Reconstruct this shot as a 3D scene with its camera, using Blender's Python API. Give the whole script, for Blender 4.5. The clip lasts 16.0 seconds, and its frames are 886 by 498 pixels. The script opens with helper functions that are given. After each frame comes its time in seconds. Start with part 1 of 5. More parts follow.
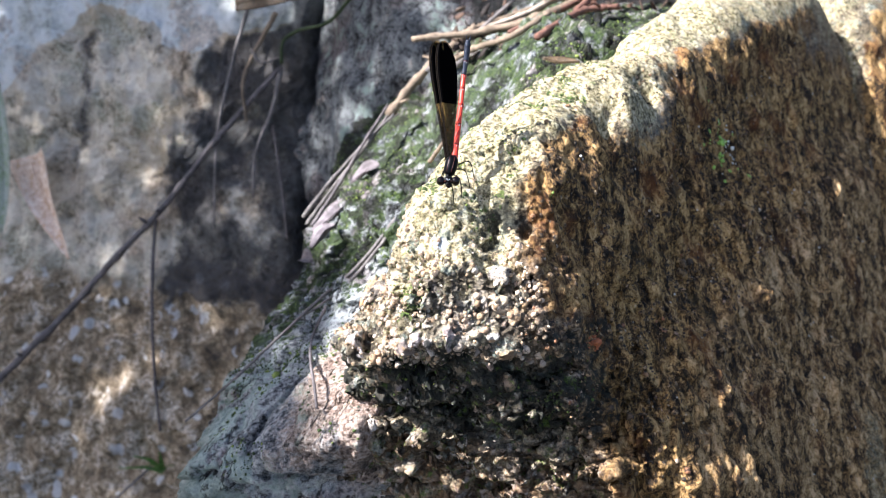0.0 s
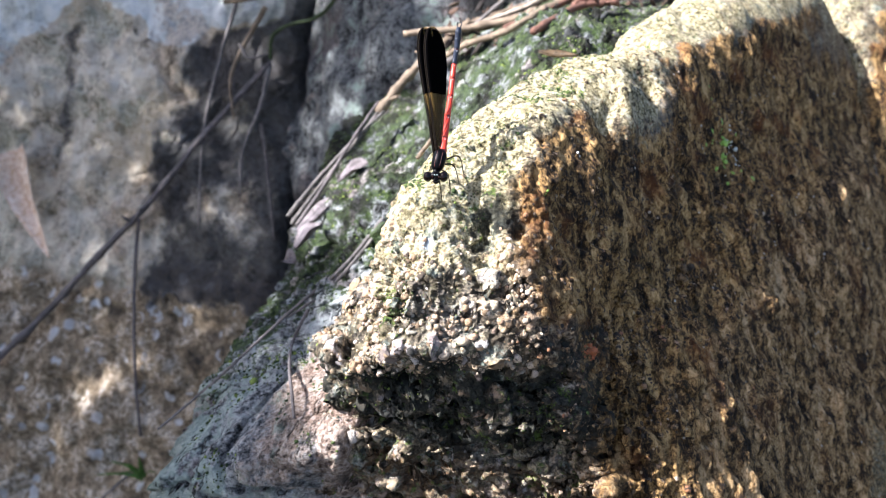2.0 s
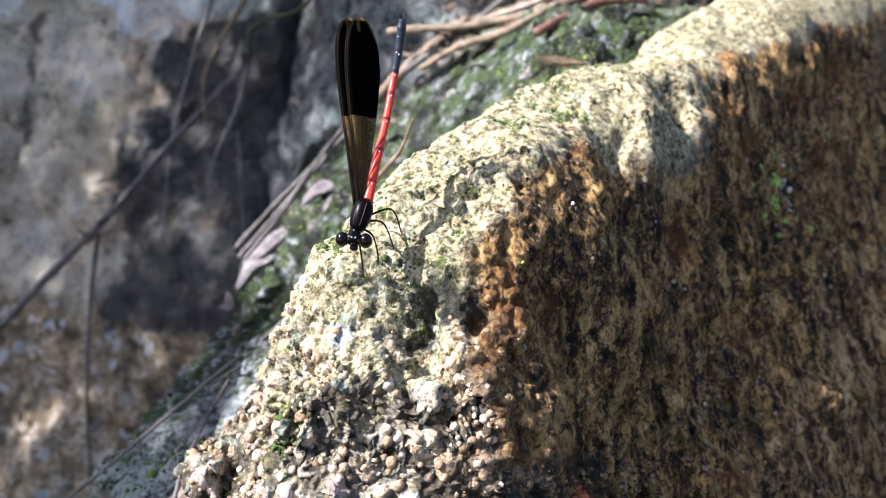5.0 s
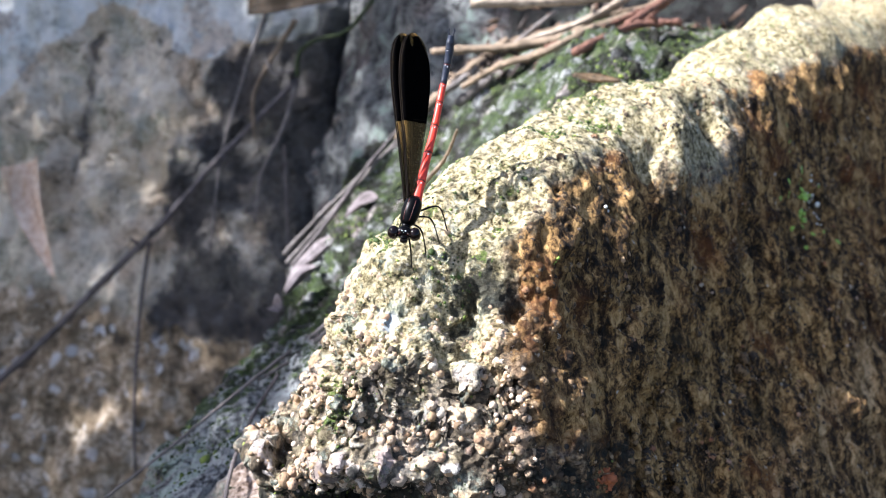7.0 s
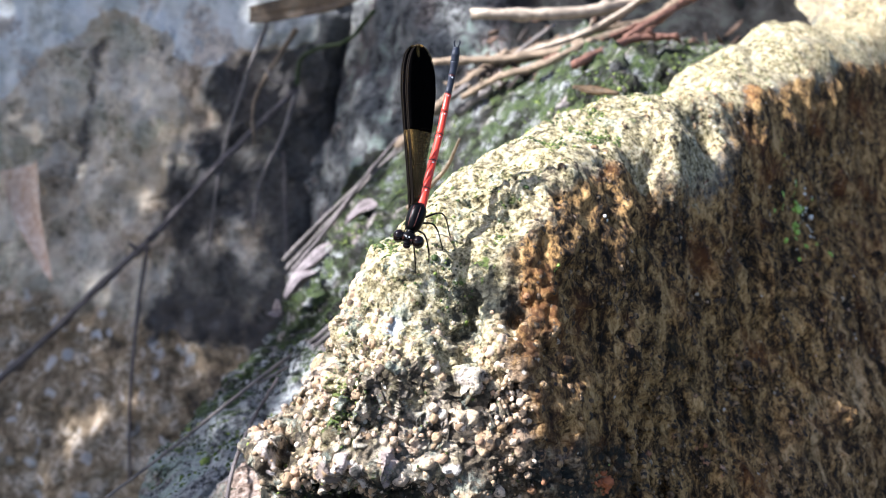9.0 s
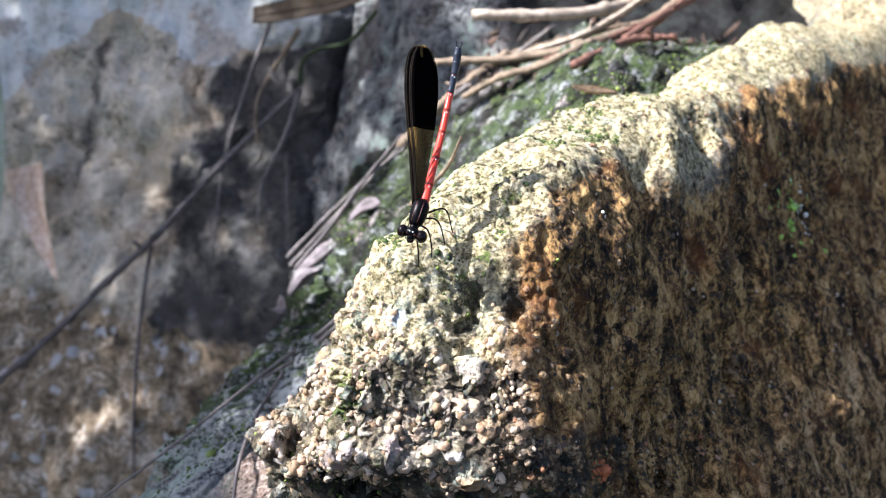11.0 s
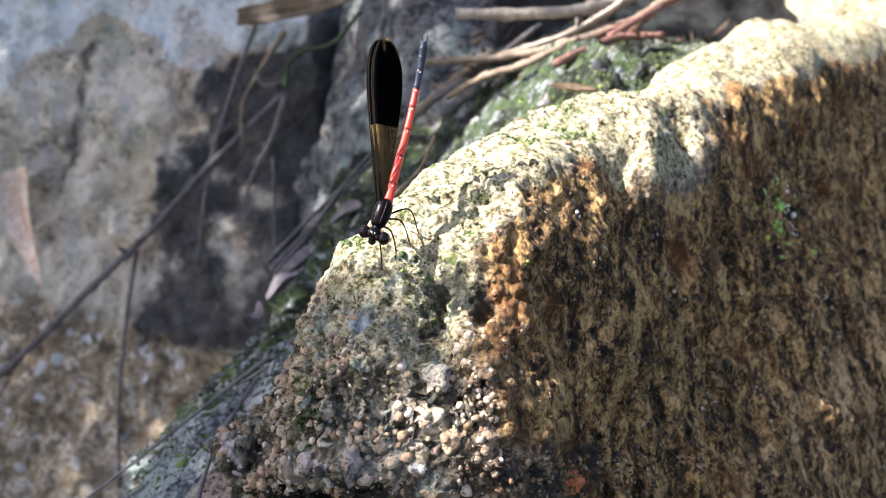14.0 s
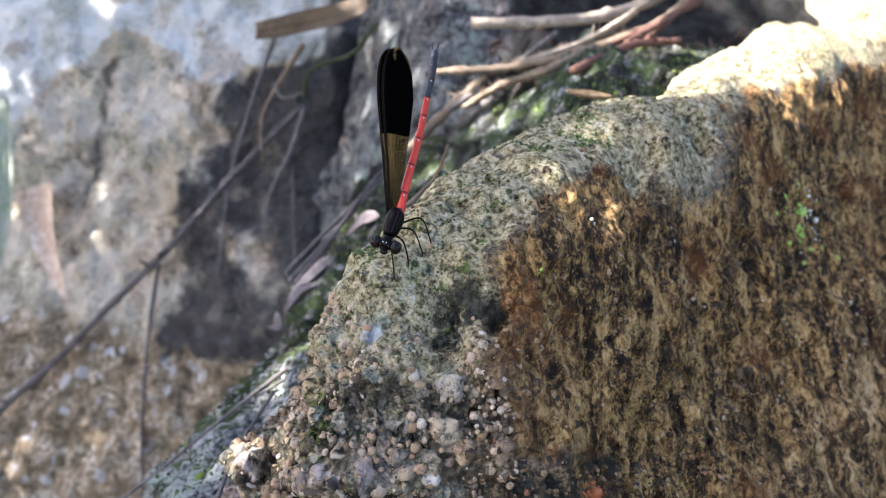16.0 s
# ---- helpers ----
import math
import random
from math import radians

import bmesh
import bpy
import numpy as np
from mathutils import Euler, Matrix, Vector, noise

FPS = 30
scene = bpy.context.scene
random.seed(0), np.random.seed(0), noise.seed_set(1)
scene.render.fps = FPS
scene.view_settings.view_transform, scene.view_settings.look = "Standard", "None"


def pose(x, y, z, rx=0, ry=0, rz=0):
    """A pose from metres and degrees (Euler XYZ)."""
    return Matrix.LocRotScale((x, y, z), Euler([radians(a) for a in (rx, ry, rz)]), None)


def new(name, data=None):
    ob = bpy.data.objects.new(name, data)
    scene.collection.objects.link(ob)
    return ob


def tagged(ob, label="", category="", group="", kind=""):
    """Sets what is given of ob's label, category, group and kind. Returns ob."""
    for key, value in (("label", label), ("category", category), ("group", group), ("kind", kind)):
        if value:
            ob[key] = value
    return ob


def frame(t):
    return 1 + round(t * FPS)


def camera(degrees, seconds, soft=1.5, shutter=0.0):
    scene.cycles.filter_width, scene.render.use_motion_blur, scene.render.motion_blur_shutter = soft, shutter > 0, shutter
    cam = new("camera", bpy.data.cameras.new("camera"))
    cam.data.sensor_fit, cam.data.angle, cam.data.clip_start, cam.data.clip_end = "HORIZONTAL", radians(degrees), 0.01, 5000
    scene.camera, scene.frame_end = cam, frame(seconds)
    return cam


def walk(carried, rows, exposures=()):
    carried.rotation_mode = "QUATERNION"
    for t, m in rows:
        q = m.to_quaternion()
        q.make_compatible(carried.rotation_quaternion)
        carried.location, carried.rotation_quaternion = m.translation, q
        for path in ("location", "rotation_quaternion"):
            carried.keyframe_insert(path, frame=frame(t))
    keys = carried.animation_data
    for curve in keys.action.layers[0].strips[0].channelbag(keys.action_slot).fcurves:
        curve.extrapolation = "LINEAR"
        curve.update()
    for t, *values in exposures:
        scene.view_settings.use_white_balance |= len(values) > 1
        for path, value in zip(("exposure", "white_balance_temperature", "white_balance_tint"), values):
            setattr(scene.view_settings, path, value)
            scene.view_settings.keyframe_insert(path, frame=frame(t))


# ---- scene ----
cam = camera(55.9, 16.0, soft=1.1)
METRES, EYE, TILT, LEAN, TURN = 0.19, 0.36, -28.0, 0.0, 0.0
ROWS = [
    (0.0, 0.0, 0.0, 0.0, -0.0, 0.0, -0.0),
    (0.5, -0.0025, 0.0009, 0.0022, -0.2, 0.13, -0.18),
    (1.0, -0.0168, -0.0152, 0.0017, -0.42, 0.3, -0.41),
    (1.5, -0.0201, -0.0164, -0.0043, -0.41, 0.44, -0.55),
    (2.0, 0.0101, 0.0741, -0.0048, -0.38, 0.31, -0.68),
    (2.5, 0.0517, 0.2493, 0.0461, -0.2, 0.11, -0.68),
    (3.0, 0.0801, 0.3857, 0.0964, 0.12, 1.06, -0.66),
    (3.5, 0.0788, 0.4578, 0.1064, 0.57, 0.67, -1.43),
    (4.0, 0.0889, 0.4487, 0.0922, 0.8, 0.09, -2.14),
    (6.5, 0.101, 0.3489, 0.0683, 3.23, 1.41, -3.26),
    (7.0, 0.0949, 0.3423, 0.0528, 3.84, 1.84, -3.76),
    (7.5, 0.0999, 0.3408, 0.0537, 3.76, 2.28, -4.01),
    (8.0, 0.0988, 0.3419, 0.0514, 3.63, 2.46, -4.21),
    (8.5, 0.097, 0.3293, 0.0526, 3.52, 2.54, -4.32),
    (9.0, 0.0873, 0.3237, 0.048, 3.38, 2.54, -4.46),
    (11.5, 0.0874, 0.2957, 0.0443, 3.44, 2.58, -4.49),
    (12.0, 0.0749, 0.2871, 0.0494, 3.53, 2.68, -4.58),
    (12.5, 0.0697, 0.2626, 0.047, 3.64, 2.78, -4.64),
    (13.0, 0.0757, 0.257, 0.0493, 3.59, 2.82, -4.67),
    (13.5, 0.0925, 0.2662, 0.0393, 3.34, 2.89, -4.45),
    (14.0, 0.1186, 0.336, 0.0427, 3.44, 2.87, -4.19),
    (14.5, 0.1355, 0.3756, 0.0458, 3.8, 2.84, -3.92),
    (15.0, 0.132, 0.3604, 0.0556, 4.82, 3.52, -3.56),
    (15.5, 0.128, 0.3578, 0.038, 5.14, 3.6, -3.72),
    (16.0, 0.1283, 0.3432, 0.0422, 5.07, 3.49, -3.65),
]
walk(cam, [(t, pose(0, 0, EYE, TILT, LEAN, TURN) @ pose(METRES * x, METRES * y, METRES * z, 90 + pitch, roll, yaw)) for t, x, y, z, yaw, pitch, roll in ROWS],
     exposures=[(0.0, 1.74, 5950, 16), (2.4, 1.72, 5950, 16), (3.8, 1.48, 5950, 16), (4.4, 1.48, 5950, 16), (6.4, 1.6, 5950, 16), (12.1, 1.6, 5950, 16), (12.5, 2.3, 6400, 17), (13.4, 2.5, 6450, 17), (14.0, 2.0, 6200, 16), (14.6, 2.45, 6350, 17), (16.0, 2.62, 6350, 17)])

# ---- depth of field: a phone lens held close, focused on the perched insect ----
focus = new("focus_point")
focus.location = (0.002, 0.196, 0.281)
cam.data.dof.use_dof = True
cam.data.dof.focus_object = focus
cam.data.dof.aperture_fstop = 26.0

# ---- light: sun through a forest gap, sky for the shade ----
SUN = Vector((-0.70, -0.10, 0.705)).normalized()
world = bpy.data.worlds.new("world")
scene.world = world
world.use_nodes = True
wn = world.node_tree.nodes
sky = wn.new("ShaderNodeTexSky")
sky.sky_type, sky.sun_disc = "NISHITA", False
sky.sun_elevation = math.asin(SUN.z)
sky.dust_density = 2.5
sky.sun_rotation = math.atan2(SUN.x, SUN.y)
wn["Background"].inputs["Strength"].default_value = 0.07
world.node_tree.links.new(sky.outputs[0], wn["Background"].inputs["Color"])
sun = new("sun", bpy.data.lights.new("sun", "SUN"))
sun.data.energy, sun.data.angle, sun.data.color = 5.0, radians(0.53), (1.0, 0.965, 0.91)
sun.rotation_euler = SUN.to_track_quat("Z", "Y").to_euler()
sun.location = SUN * 3

# ---- noise in numpy ----
RNG = np.random.RandomState(7)
PERM = np.concatenate([RNG.permutation(256)] * 3)
GRAD = RNG.normal(size=(256, 3))
GRAD /= np.linalg.norm(GRAD, axis=1)[:, None]


def gnoise(P):
    """Gradient noise, about -1 to 1."""
    i = np.floor(P).astype(int)
    f = P - i
    w = f * f * f * (f * (f * 6 - 15) + 10)
    i &= 255
    out = np.zeros(len(P))
    for a in (0, 1):
        for b in (0, 1):
            for c in (0, 1):
                g = GRAD[PERM[PERM[PERM[i[:, 0] + a] + i[:, 1] + b] + i[:, 2] + c]]
                d = f - (a, b, c)
                k = np.where(a, w[:, 0], 1 - w[:, 0]) * np.where(b, w[:, 1], 1 - w[:, 1]) * np.where(c, w[:, 2], 1 - w[:, 2])
                out += k * (g * d).sum(1)
    return out * 1.6


def fbm(P, size, octaves=4, gain=0.5, ridged=False):
    """Sum of octaves; size is the largest feature in metres."""
    out, amp, q = np.zeros(len(P)), 1.0, P / size + 31.7
    for _ in range(octaves):
        n = gnoise(q)
        out += amp * ((1 - 2 * np.abs(n)) if ridged else n)
        amp *= gain
        q = q * 2.03 + 5.1
    return out


def cells(P, size):
    """Distance to the nearest and second nearest of scattered points, in cell sizes, and a random number of the nearest."""
    q = P / size + 40.3
    i = np.floor(q).astype(int)
    f1, f2, who = np.full(len(P), 9.0), np.full(len(P), 9.0), np.zeros(len(P))
    for a in (-1, 0, 1):
        for b in (-1, 0, 1):
            for c in (-1, 0, 1):
                j = (i + (a, b, c)) & 255
                h = PERM[PERM[PERM[j[:, 0]] + j[:, 1]] + j[:, 2]]
                site = i + (a, b, c) + 0.5 + 0.42 * GRAD[h]
                d = np.linalg.norm(q - site, axis=1)
                near = d < f1
                f2 = np.where(near, f1, np.minimum(f2, d))
                who = np.where(near, h / 255, who)
                f1 = np.where(near, d, f1)
    return f1, f2, who


def step(a, b, x):
    t = np.clip((x - a) / (b - a), 0, 1)
    return t * t * (3 - 2 * t)


def blob(P, c, r):
    """1 at c, falling off smoothly with radii r."""
    return np.exp(-(((P - np.array(c)) / np.array(r)) ** 2).sum(1))


# ---- mesh helpers ----
def mesh_from(name, verts, quads, attrs=None, smooth=True):
    """A mesh from vertex and quad arrays, with float attributes on its points."""
    me = bpy.data.meshes.new(name)
    me.vertices.add(len(verts))
    me.vertices.foreach_set("co", np.asarray(verts, np.float32).ravel())
    quads = np.asarray(quads, np.int32)
    me.loops.add(quads.size)
    me.loops.foreach_set("vertex_index", quads.ravel())
    me.polygons.add(len(quads))
    me.polygons.foreach_set("loop_start", np.arange(0, quads.size, quads.shape[1], dtype=np.int32))
    me.polygons.foreach_set("use_smooth", np.full(len(quads), smooth))
    for key, values in (attrs or {}).items():
        me.attributes.new(key, "FLOAT", "POINT").data.foreach_set("value", np.asarray(values, np.float32))
    me.update()
    me.validate()
    return me


def star_grid(pole, nu, nv, pinch):
    """Directions on rings round pole, closer together near it, and the quads between them."""
    z = Vector(pole).normalized()
    x = z.orthogonal().normalized()
    y = z.cross(x)
    th = np.pi * (0.0012 + 0.9976 * np.linspace(0, 1, nv)) ** pinch
    ph = np.linspace(0, 2 * np.pi, nu, endpoint=False)
    T, F = np.meshgrid(th, ph, indexing="ij")
    D = (np.sin(T) * np.cos(F))[..., None] * np.array(x) + (np.sin(T) * np.sin(F))[..., None] * np.array(y) + np.cos(T)[..., None] * np.array(z)
    a = np.arange(nv - 1)[:, None] * nu + np.arange(nu)[None]
    b = np.arange(nv - 1)[:, None] * nu + (np.arange(nu)[None] + 1) % nu
    quads = np.stack([a, a + nu, b + nu, b], -1).reshape(-1, 4)
    return D.reshape(-1, 3), quads


def ring_normals(V, nv, nu, D):
    """Outward normals of a rock made of nv rings of nu points."""
    G = V.reshape(nv, nu, 3)
    across = np.roll(G, -1, 1) - np.roll(G, 1, 1)
    down = np.gradient(G, axis=0)
    n = np.cross(across, down).reshape(-1, 3)
    n /= np.maximum(np.linalg.norm(n, axis=1), 1e-12)[:, None]
    return n * np.sign((n * D).sum(1))[:, None]


def star_rock(O, planes, pole, nu, nv, pinch=1.6, power=14):
    """A rounded many-sided stone about O, bounded by planes (normal, point on it)."""
    O = np.array(O)
    D, quads = star_grid(pole, nu, nv, pinch)
    inv = np.zeros(len(D))
    for n, p in planes:
        n = np.array(n) / np.linalg.norm(n)
        h = (np.array(p) - O) @ n
        inv += np.maximum(D @ n / h, 0) ** power
    r = inv ** (-1 / power)
    return O, D, r, quads


def part(name, bm, material, parent=None, label=""):
    """Links a bmesh or mesh as one object under a thing or part."""
    if isinstance(bm, bmesh.types.BMesh):
        me = bpy.data.meshes.new(name)
        bm.to_mesh(me)
        bm.free()
        for p in me.polygons:
            p.use_smooth = True
    else:
        me = bm
    if material and not me.materials:
        me.materials.append(material)
    ob = new(name, me)
    ob.parent = parent
    if label:
        ob["label"] = label
    return ob


def tube(points, radii, sides=8, twist=0.0, bm=None, flat=1.0):
    """A closed tube along points with a radius at each, smoothed through them."""
    bm = bm or bmesh.new()
    P = [Vector(p) for p in points]
    rings, up = [], None
    for i, p in enumerate(P):
        d = (P[min(i + 1, len(P) - 1)] - P[max(i - 1, 0)]).normalized()
        up = (up - d * up.dot(d)).normalized() if up else d.orthogonal().normalized()
        side = d.cross(up)
        r = radii[i] if hasattr(radii, "__len__") else radii
        rings.append([bm.verts.new(p + r * (math.cos(a) * up + flat * math.sin(a) * side)) for a in [2 * math.pi * k / sides + twist for k in range(sides)]])
    for r0, r1 in zip(rings, rings[1:]):
        for k in range(sides):
            bm.faces.new((r0[k], r0[(k + 1) % sides], r1[(k + 1) % sides], r1[k]))
    bm.faces.new(rings[0][::-1])
    bm.faces.new(rings[-1])
    return bm


def spline(points, n):
    """Catmull-Rom points through a short list, n between each two."""
    P = [Vector(p) for p in points]
    P = [2 * P[0] - P[1]] + P + [2 * P[-1] - P[-2]]
    out = []
    for a, b, c, d in zip(P, P[1:], P[2:], P[3:]):
        for k in range(n):
            t = k / n
            out.append(0.5 * (2 * b + (c - a) * t + (2 * a - 5 * b + 4 * c - d) * t * t + (3 * b - a - 3 * c + d) * t ** 3))
    return out + [P[-2]]


def ellipsoid(c, r, axis=None, segs=16, rings=10, bm=None):
    """An ellipsoid at c with radii r; axis: a 3x3 matrix that turns it."""
    bm = bm or bmesh.new()
    m = Matrix.Translation(c) @ (axis.to_4x4() if axis else Matrix()) @ Matrix.Diagonal((*r, 1))
    bmesh.ops.create_uvsphere(bm, u_segments=segs, v_segments=rings, radius=1, matrix=m)
    return bm


# ---- materials ----
class Nodes:
    """Short names for shader nodes."""

    def __init__(self, name):
        self.mat = bpy.data.materials.new(name)
        self.mat.use_nodes = True
        self.tree = self.mat.node_tree
        self.bsdf = self.tree.nodes["Principled BSDF"]
        self.co = self.tree.nodes.new("ShaderNodeTexCoord").outputs["Object"]

    def put(self, socket, value):
        if isinstance(value, bpy.types.NodeSocket):
            self.tree.links.new(value, socket)
        elif isinstance(value, tuple) and len(value) == 3 and socket.type == "RGBA":
            socket.default_value = (*value, 1)
        else:
            socket.default_value = value

    def noise(self, size, detail=4, rough=0.6, co=None, distort=0.0):
        n = self.tree.nodes.new("ShaderNodeTexNoise")
        self.put(n.inputs["Vector"], co or self.co)
        n.inputs["Scale"].default_value = 1 / size
        n.inputs["Detail"].default_value, n.inputs["Roughness"].default_value = detail, rough
        n.inputs["Distortion"].default_value = distort
        return n.outputs["Fac"]

    def voronoi(self, size, feature="F1", co=None, out="Distance"):
        n = self.tree.nodes.new("ShaderNodeTexVoronoi")
        n.feature = feature
        self.put(n.inputs["Vector"], co or self.co)
        n.inputs["Scale"].default_value = 1 / size
        return n.outputs[out]

    def stretched(self, axis, factor):
        """Coordinates squeezed by factor along axis, so that textures run along it."""
        axis = Vector(axis).normalized()
        dot = self.tree.nodes.new("ShaderNodeVectorMath")
        dot.operation = "DOT_PRODUCT"
        self.put(dot.inputs[0], self.co)
        dot.inputs[1].default_value = axis
        sc = self.tree.nodes.new("ShaderNodeVectorMath")
        sc.operation = "SCALE"
        sc.inputs[0].default_value = axis * (factor - 1)
        self.put(sc.inputs["Scale"], dot.outputs["Value"])
        add = self.tree.nodes.new("ShaderNodeVectorMath")
        self.put(add.inputs[0], self.co)
        self.put(add.inputs[1], sc.outputs[0])
        return add.outputs[0]

    def attr(self, key):
        n = self.tree.nodes.new("ShaderNodeAttribute")
        n.attribute_name = key
        return n.outputs["Fac"]

    def math(self, op, a, b=0.0, clamp=False):
        n = self.tree.nodes.new("ShaderNodeMath")
        n.operation, n.use_clamp = op, clamp
        self.put(n.inputs[0], a)
        self.put(n.inputs[1], b)
        return n.outputs[0]

    def span(self, x, a, b, lo=0.0, hi=1.0):
        n = self.tree.nodes.new("ShaderNodeMapRange")
        n.interpolation_type = "SMOOTHSTEP"
        self.put(n.inputs["Value"], x)
        for key, v in (("From Min", a), ("From Max", b), ("To Min", lo), ("To Max", hi)):
            self.put(n.inputs[key], v)
        return n.outputs["Result"]

    def ramp(self, x, *stops):
        n = self.tree.nodes.new("ShaderNodeValToRGB")
        while len(n.color_ramp.elements) < len(stops):
            n.color_ramp.elements.new(0.5)
        for e, (pos, col) in zip(n.color_ramp.elements, stops):
            e.position, e.color = pos, (*col, 1)
        self.put(n.inputs["Fac"], x)
        return n.outputs["Color"]

    def mix(self, fac, a, b, blend="MIX"):
        n = self.tree.nodes.new("ShaderNodeMix")
        n.data_type, n.blend_type = "RGBA", blend
        self.put(n.inputs[0], fac)
        self.put(n.inputs[6], a)
        self.put(n.inputs[7], b)
        return n.outputs[2]

    def bump(self, height, distance, strength=1.0, below=None):
        n = self.tree.nodes.new("ShaderNodeBump")
        n.inputs["Distance"].default_value = distance
        n.inputs["Strength"].default_value = strength
        self.put(n.inputs["Height"], height)
        if below:
            self.put(n.inputs["Normal"], below)
        return n.outputs["Normal"]

    def done(self, color, rough=0.8, normal=None, **more):
        self.put(self.bsdf.inputs["Base Color"], color)
        self.put(self.bsdf.inputs["Roughness"], rough)
        if normal:
            self.put(self.bsdf.inputs["Normal"], normal)
        for key, v in more.items():
            self.put(self.bsdf.inputs[key.replace("_", " ")], v)
        return self.mat


STREAK = (0.10, -0.74, -0.66)      # the grain of the stone runs this way down its broad face


def boulder_material():
    """Weathered granite-schist: pale gritty crust, brown streaked face, moss, algal black and painted shade."""
    s = Nodes("boulder_stone")
    grain = s.noise(0.0012, 5, 0.7)
    mid = s.noise(0.007, 5, 0.65)
    big = s.noise(0.03, 4, 0.6)
    crust = s.ramp(s.math("ADD", s.math("MULTIPLY", grain, 0.6), s.math("MULTIPLY", mid, 0.4)),
                   (0.38, (0.008, 0.007, 0.005)), (0.45, (0.07, 0.055, 0.035)), (0.52, (0.26, 0.205, 0.125)), (0.60, (0.52, 0.42, 0.27)), (0.72, (0.72, 0.64, 0.48)))
    crust = s.mix(s.span(big, 0.45, 0.65), crust, s.mix(0.35, crust, (0.30, 0.30, 0.27)))
    along, streaky = s.stretched(STREAK, 0.62), s.stretched(STREAK, 0.38)
    fine = s.noise(0.0016, 7, 0.8, along, 0.6)
    wide = s.noise(0.0046, 7, 0.74, streaky, 0.4)
    brown = s.ramp(s.math("ADD", s.math("MULTIPLY", fine, 0.5), s.math("MULTIPLY", wide, 0.5)),
                   (0.415, (0.005, 0.0035, 0.0022)), (0.46, (0.034, 0.020, 0.008)), (0.495, (0.16, 0.092, 0.034)), (0.535, (0.42, 0.255, 0.092)), (0.60, (0.68, 0.46, 0.21)))
    olive = s.noise(0.011, 5, 0.7, streaky)
    brown = s.mix(s.span(olive, 0.53, 0.66, 0.0, 0.75), brown, s.mix(0.75, brown, (0.028, 0.026, 0.012)))
    brown = s.mix(s.span(s.noise(0.018, 4, 0.6), 0.52, 0.7), brown, s.mix(0.55, brown, (0.20, 0.075, 0.022)))
    mottle = s.math("MULTIPLY", s.span(s.noise(0.0065, 6, 0.72), 0.55, 0.40), 0.25)
    crust = s.mix(mottle, crust, s.ramp(grain, (0.35, (0.03, 0.028, 0.022)), (0.65, (0.20, 0.175, 0.13))))
    # dark cement between the grains, with the gaps' shade painted into its colour
    cement_shade = s.ramp(grain, (0.38, (0.012, 0.010, 0.007)), (0.5, (0.09, 0.072, 0.045)), (0.62, (0.30, 0.24, 0.16)))
    crust = s.mix(s.math("MULTIPLY", s.attr("cement_shade"), 0.7), crust, cement_shade)
    stone = s.ramp(s.attr("cell"), (0.0, (0.08, 0.06, 0.045)), (0.16, (0.46, 0.32, 0.19)), (0.34, (0.66, 0.53, 0.36)), (0.46, (0.24, 0.195, 0.175)), (0.6, (0.68, 0.60, 0.47)), (0.74, (0.40, 0.25, 0.15)), (0.86, (0.42, 0.36, 0.34)), (1.0, (0.76, 0.71, 0.62)))
    stone = s.mix(s.span(grain, 0.43, 0.34), stone, (0.06, 0.05, 0.04))
    crust = s.mix(s.attr("pebble"), crust, stone)
    speckle = s.noise(0.0022, 6, 0.75)
    side = s.span(s.math("ADD", s.attr("side"), s.math("ADD", s.math("MULTIPLY", s.math("SUBTRACT", mid, 0.5), 1.2), s.math("MULTIPLY", s.math("SUBTRACT", speckle, 0.5), 1.1))), 0.30, 0.72)
    col = s.mix(side, crust, brown)
    pale = s.span(s.math("ADD", s.attr("pale"), s.math("MULTIPLY", s.math("SUBTRACT", s.noise(0.004, 5, 0.7), 0.5), 1.6)), 0.45, 0.75)
    pale = s.math("MULTIPLY", pale, s.math("SUBTRACT", 1.0, s.math("MULTIPLY", s.attr("pebble"), 0.45)))
    col = s.mix(pale, col, s.ramp(s.math("ADD", s.math("MULTIPLY", grain, 0.55), s.math("MULTIPLY", speckle, 0.45)), (0.39, (0.018, 0.018, 0.010)), (0.445, (0.15, 0.125, 0.06)), (0.50, (0.40, 0.345, 0.19)), (0.56, (0.60, 0.53, 0.34)), (0.65, (0.76, 0.70, 0.54))))
    # gap shade painted again over the pale crust
    col = s.mix(s.math("MULTIPLY", s.span(s.math("ADD", s.attr("cement_shade"), s.math("MULTIPLY", s.math("SUBTRACT", speckle, 0.5), 1.2)), 0.5, 0.85), 0.65), col, (0.03, 0.022, 0.014))
    # light painted on the brown face: paler tan low down and to the right
    lit_wash = s.span(s.math("ADD", s.attr("lit_wash"), s.math("MULTIPLY", s.math("SUBTRACT", s.noise(0.012, 5, 0.7, streaky), 0.5), 1.2)), 0.3, 0.8)
    col = s.mix(s.math("MULTIPLY", lit_wash, 0.6), col, s.ramp(s.mix(0.6, fine, wide), (0.43, (0.012, 0.008, 0.005)), (0.475, (0.09, 0.053, 0.022)), (0.52, (0.36, 0.225, 0.095)), (0.59, (0.70, 0.49, 0.27))))
    pit = s.math("MULTIPLY", s.span(s.noise(0.0026, 6, 0.8), 0.44, 0.37), 0.7)
    col = s.mix(pit, col, (0.018, 0.016, 0.012))
    grey = s.math("MULTIPLY", s.span(s.noise(0.009, 5, 0.7), 0.54, 0.62), s.math("SUBTRACT", 0.75, s.math("MULTIPLY", side, 0.75)))
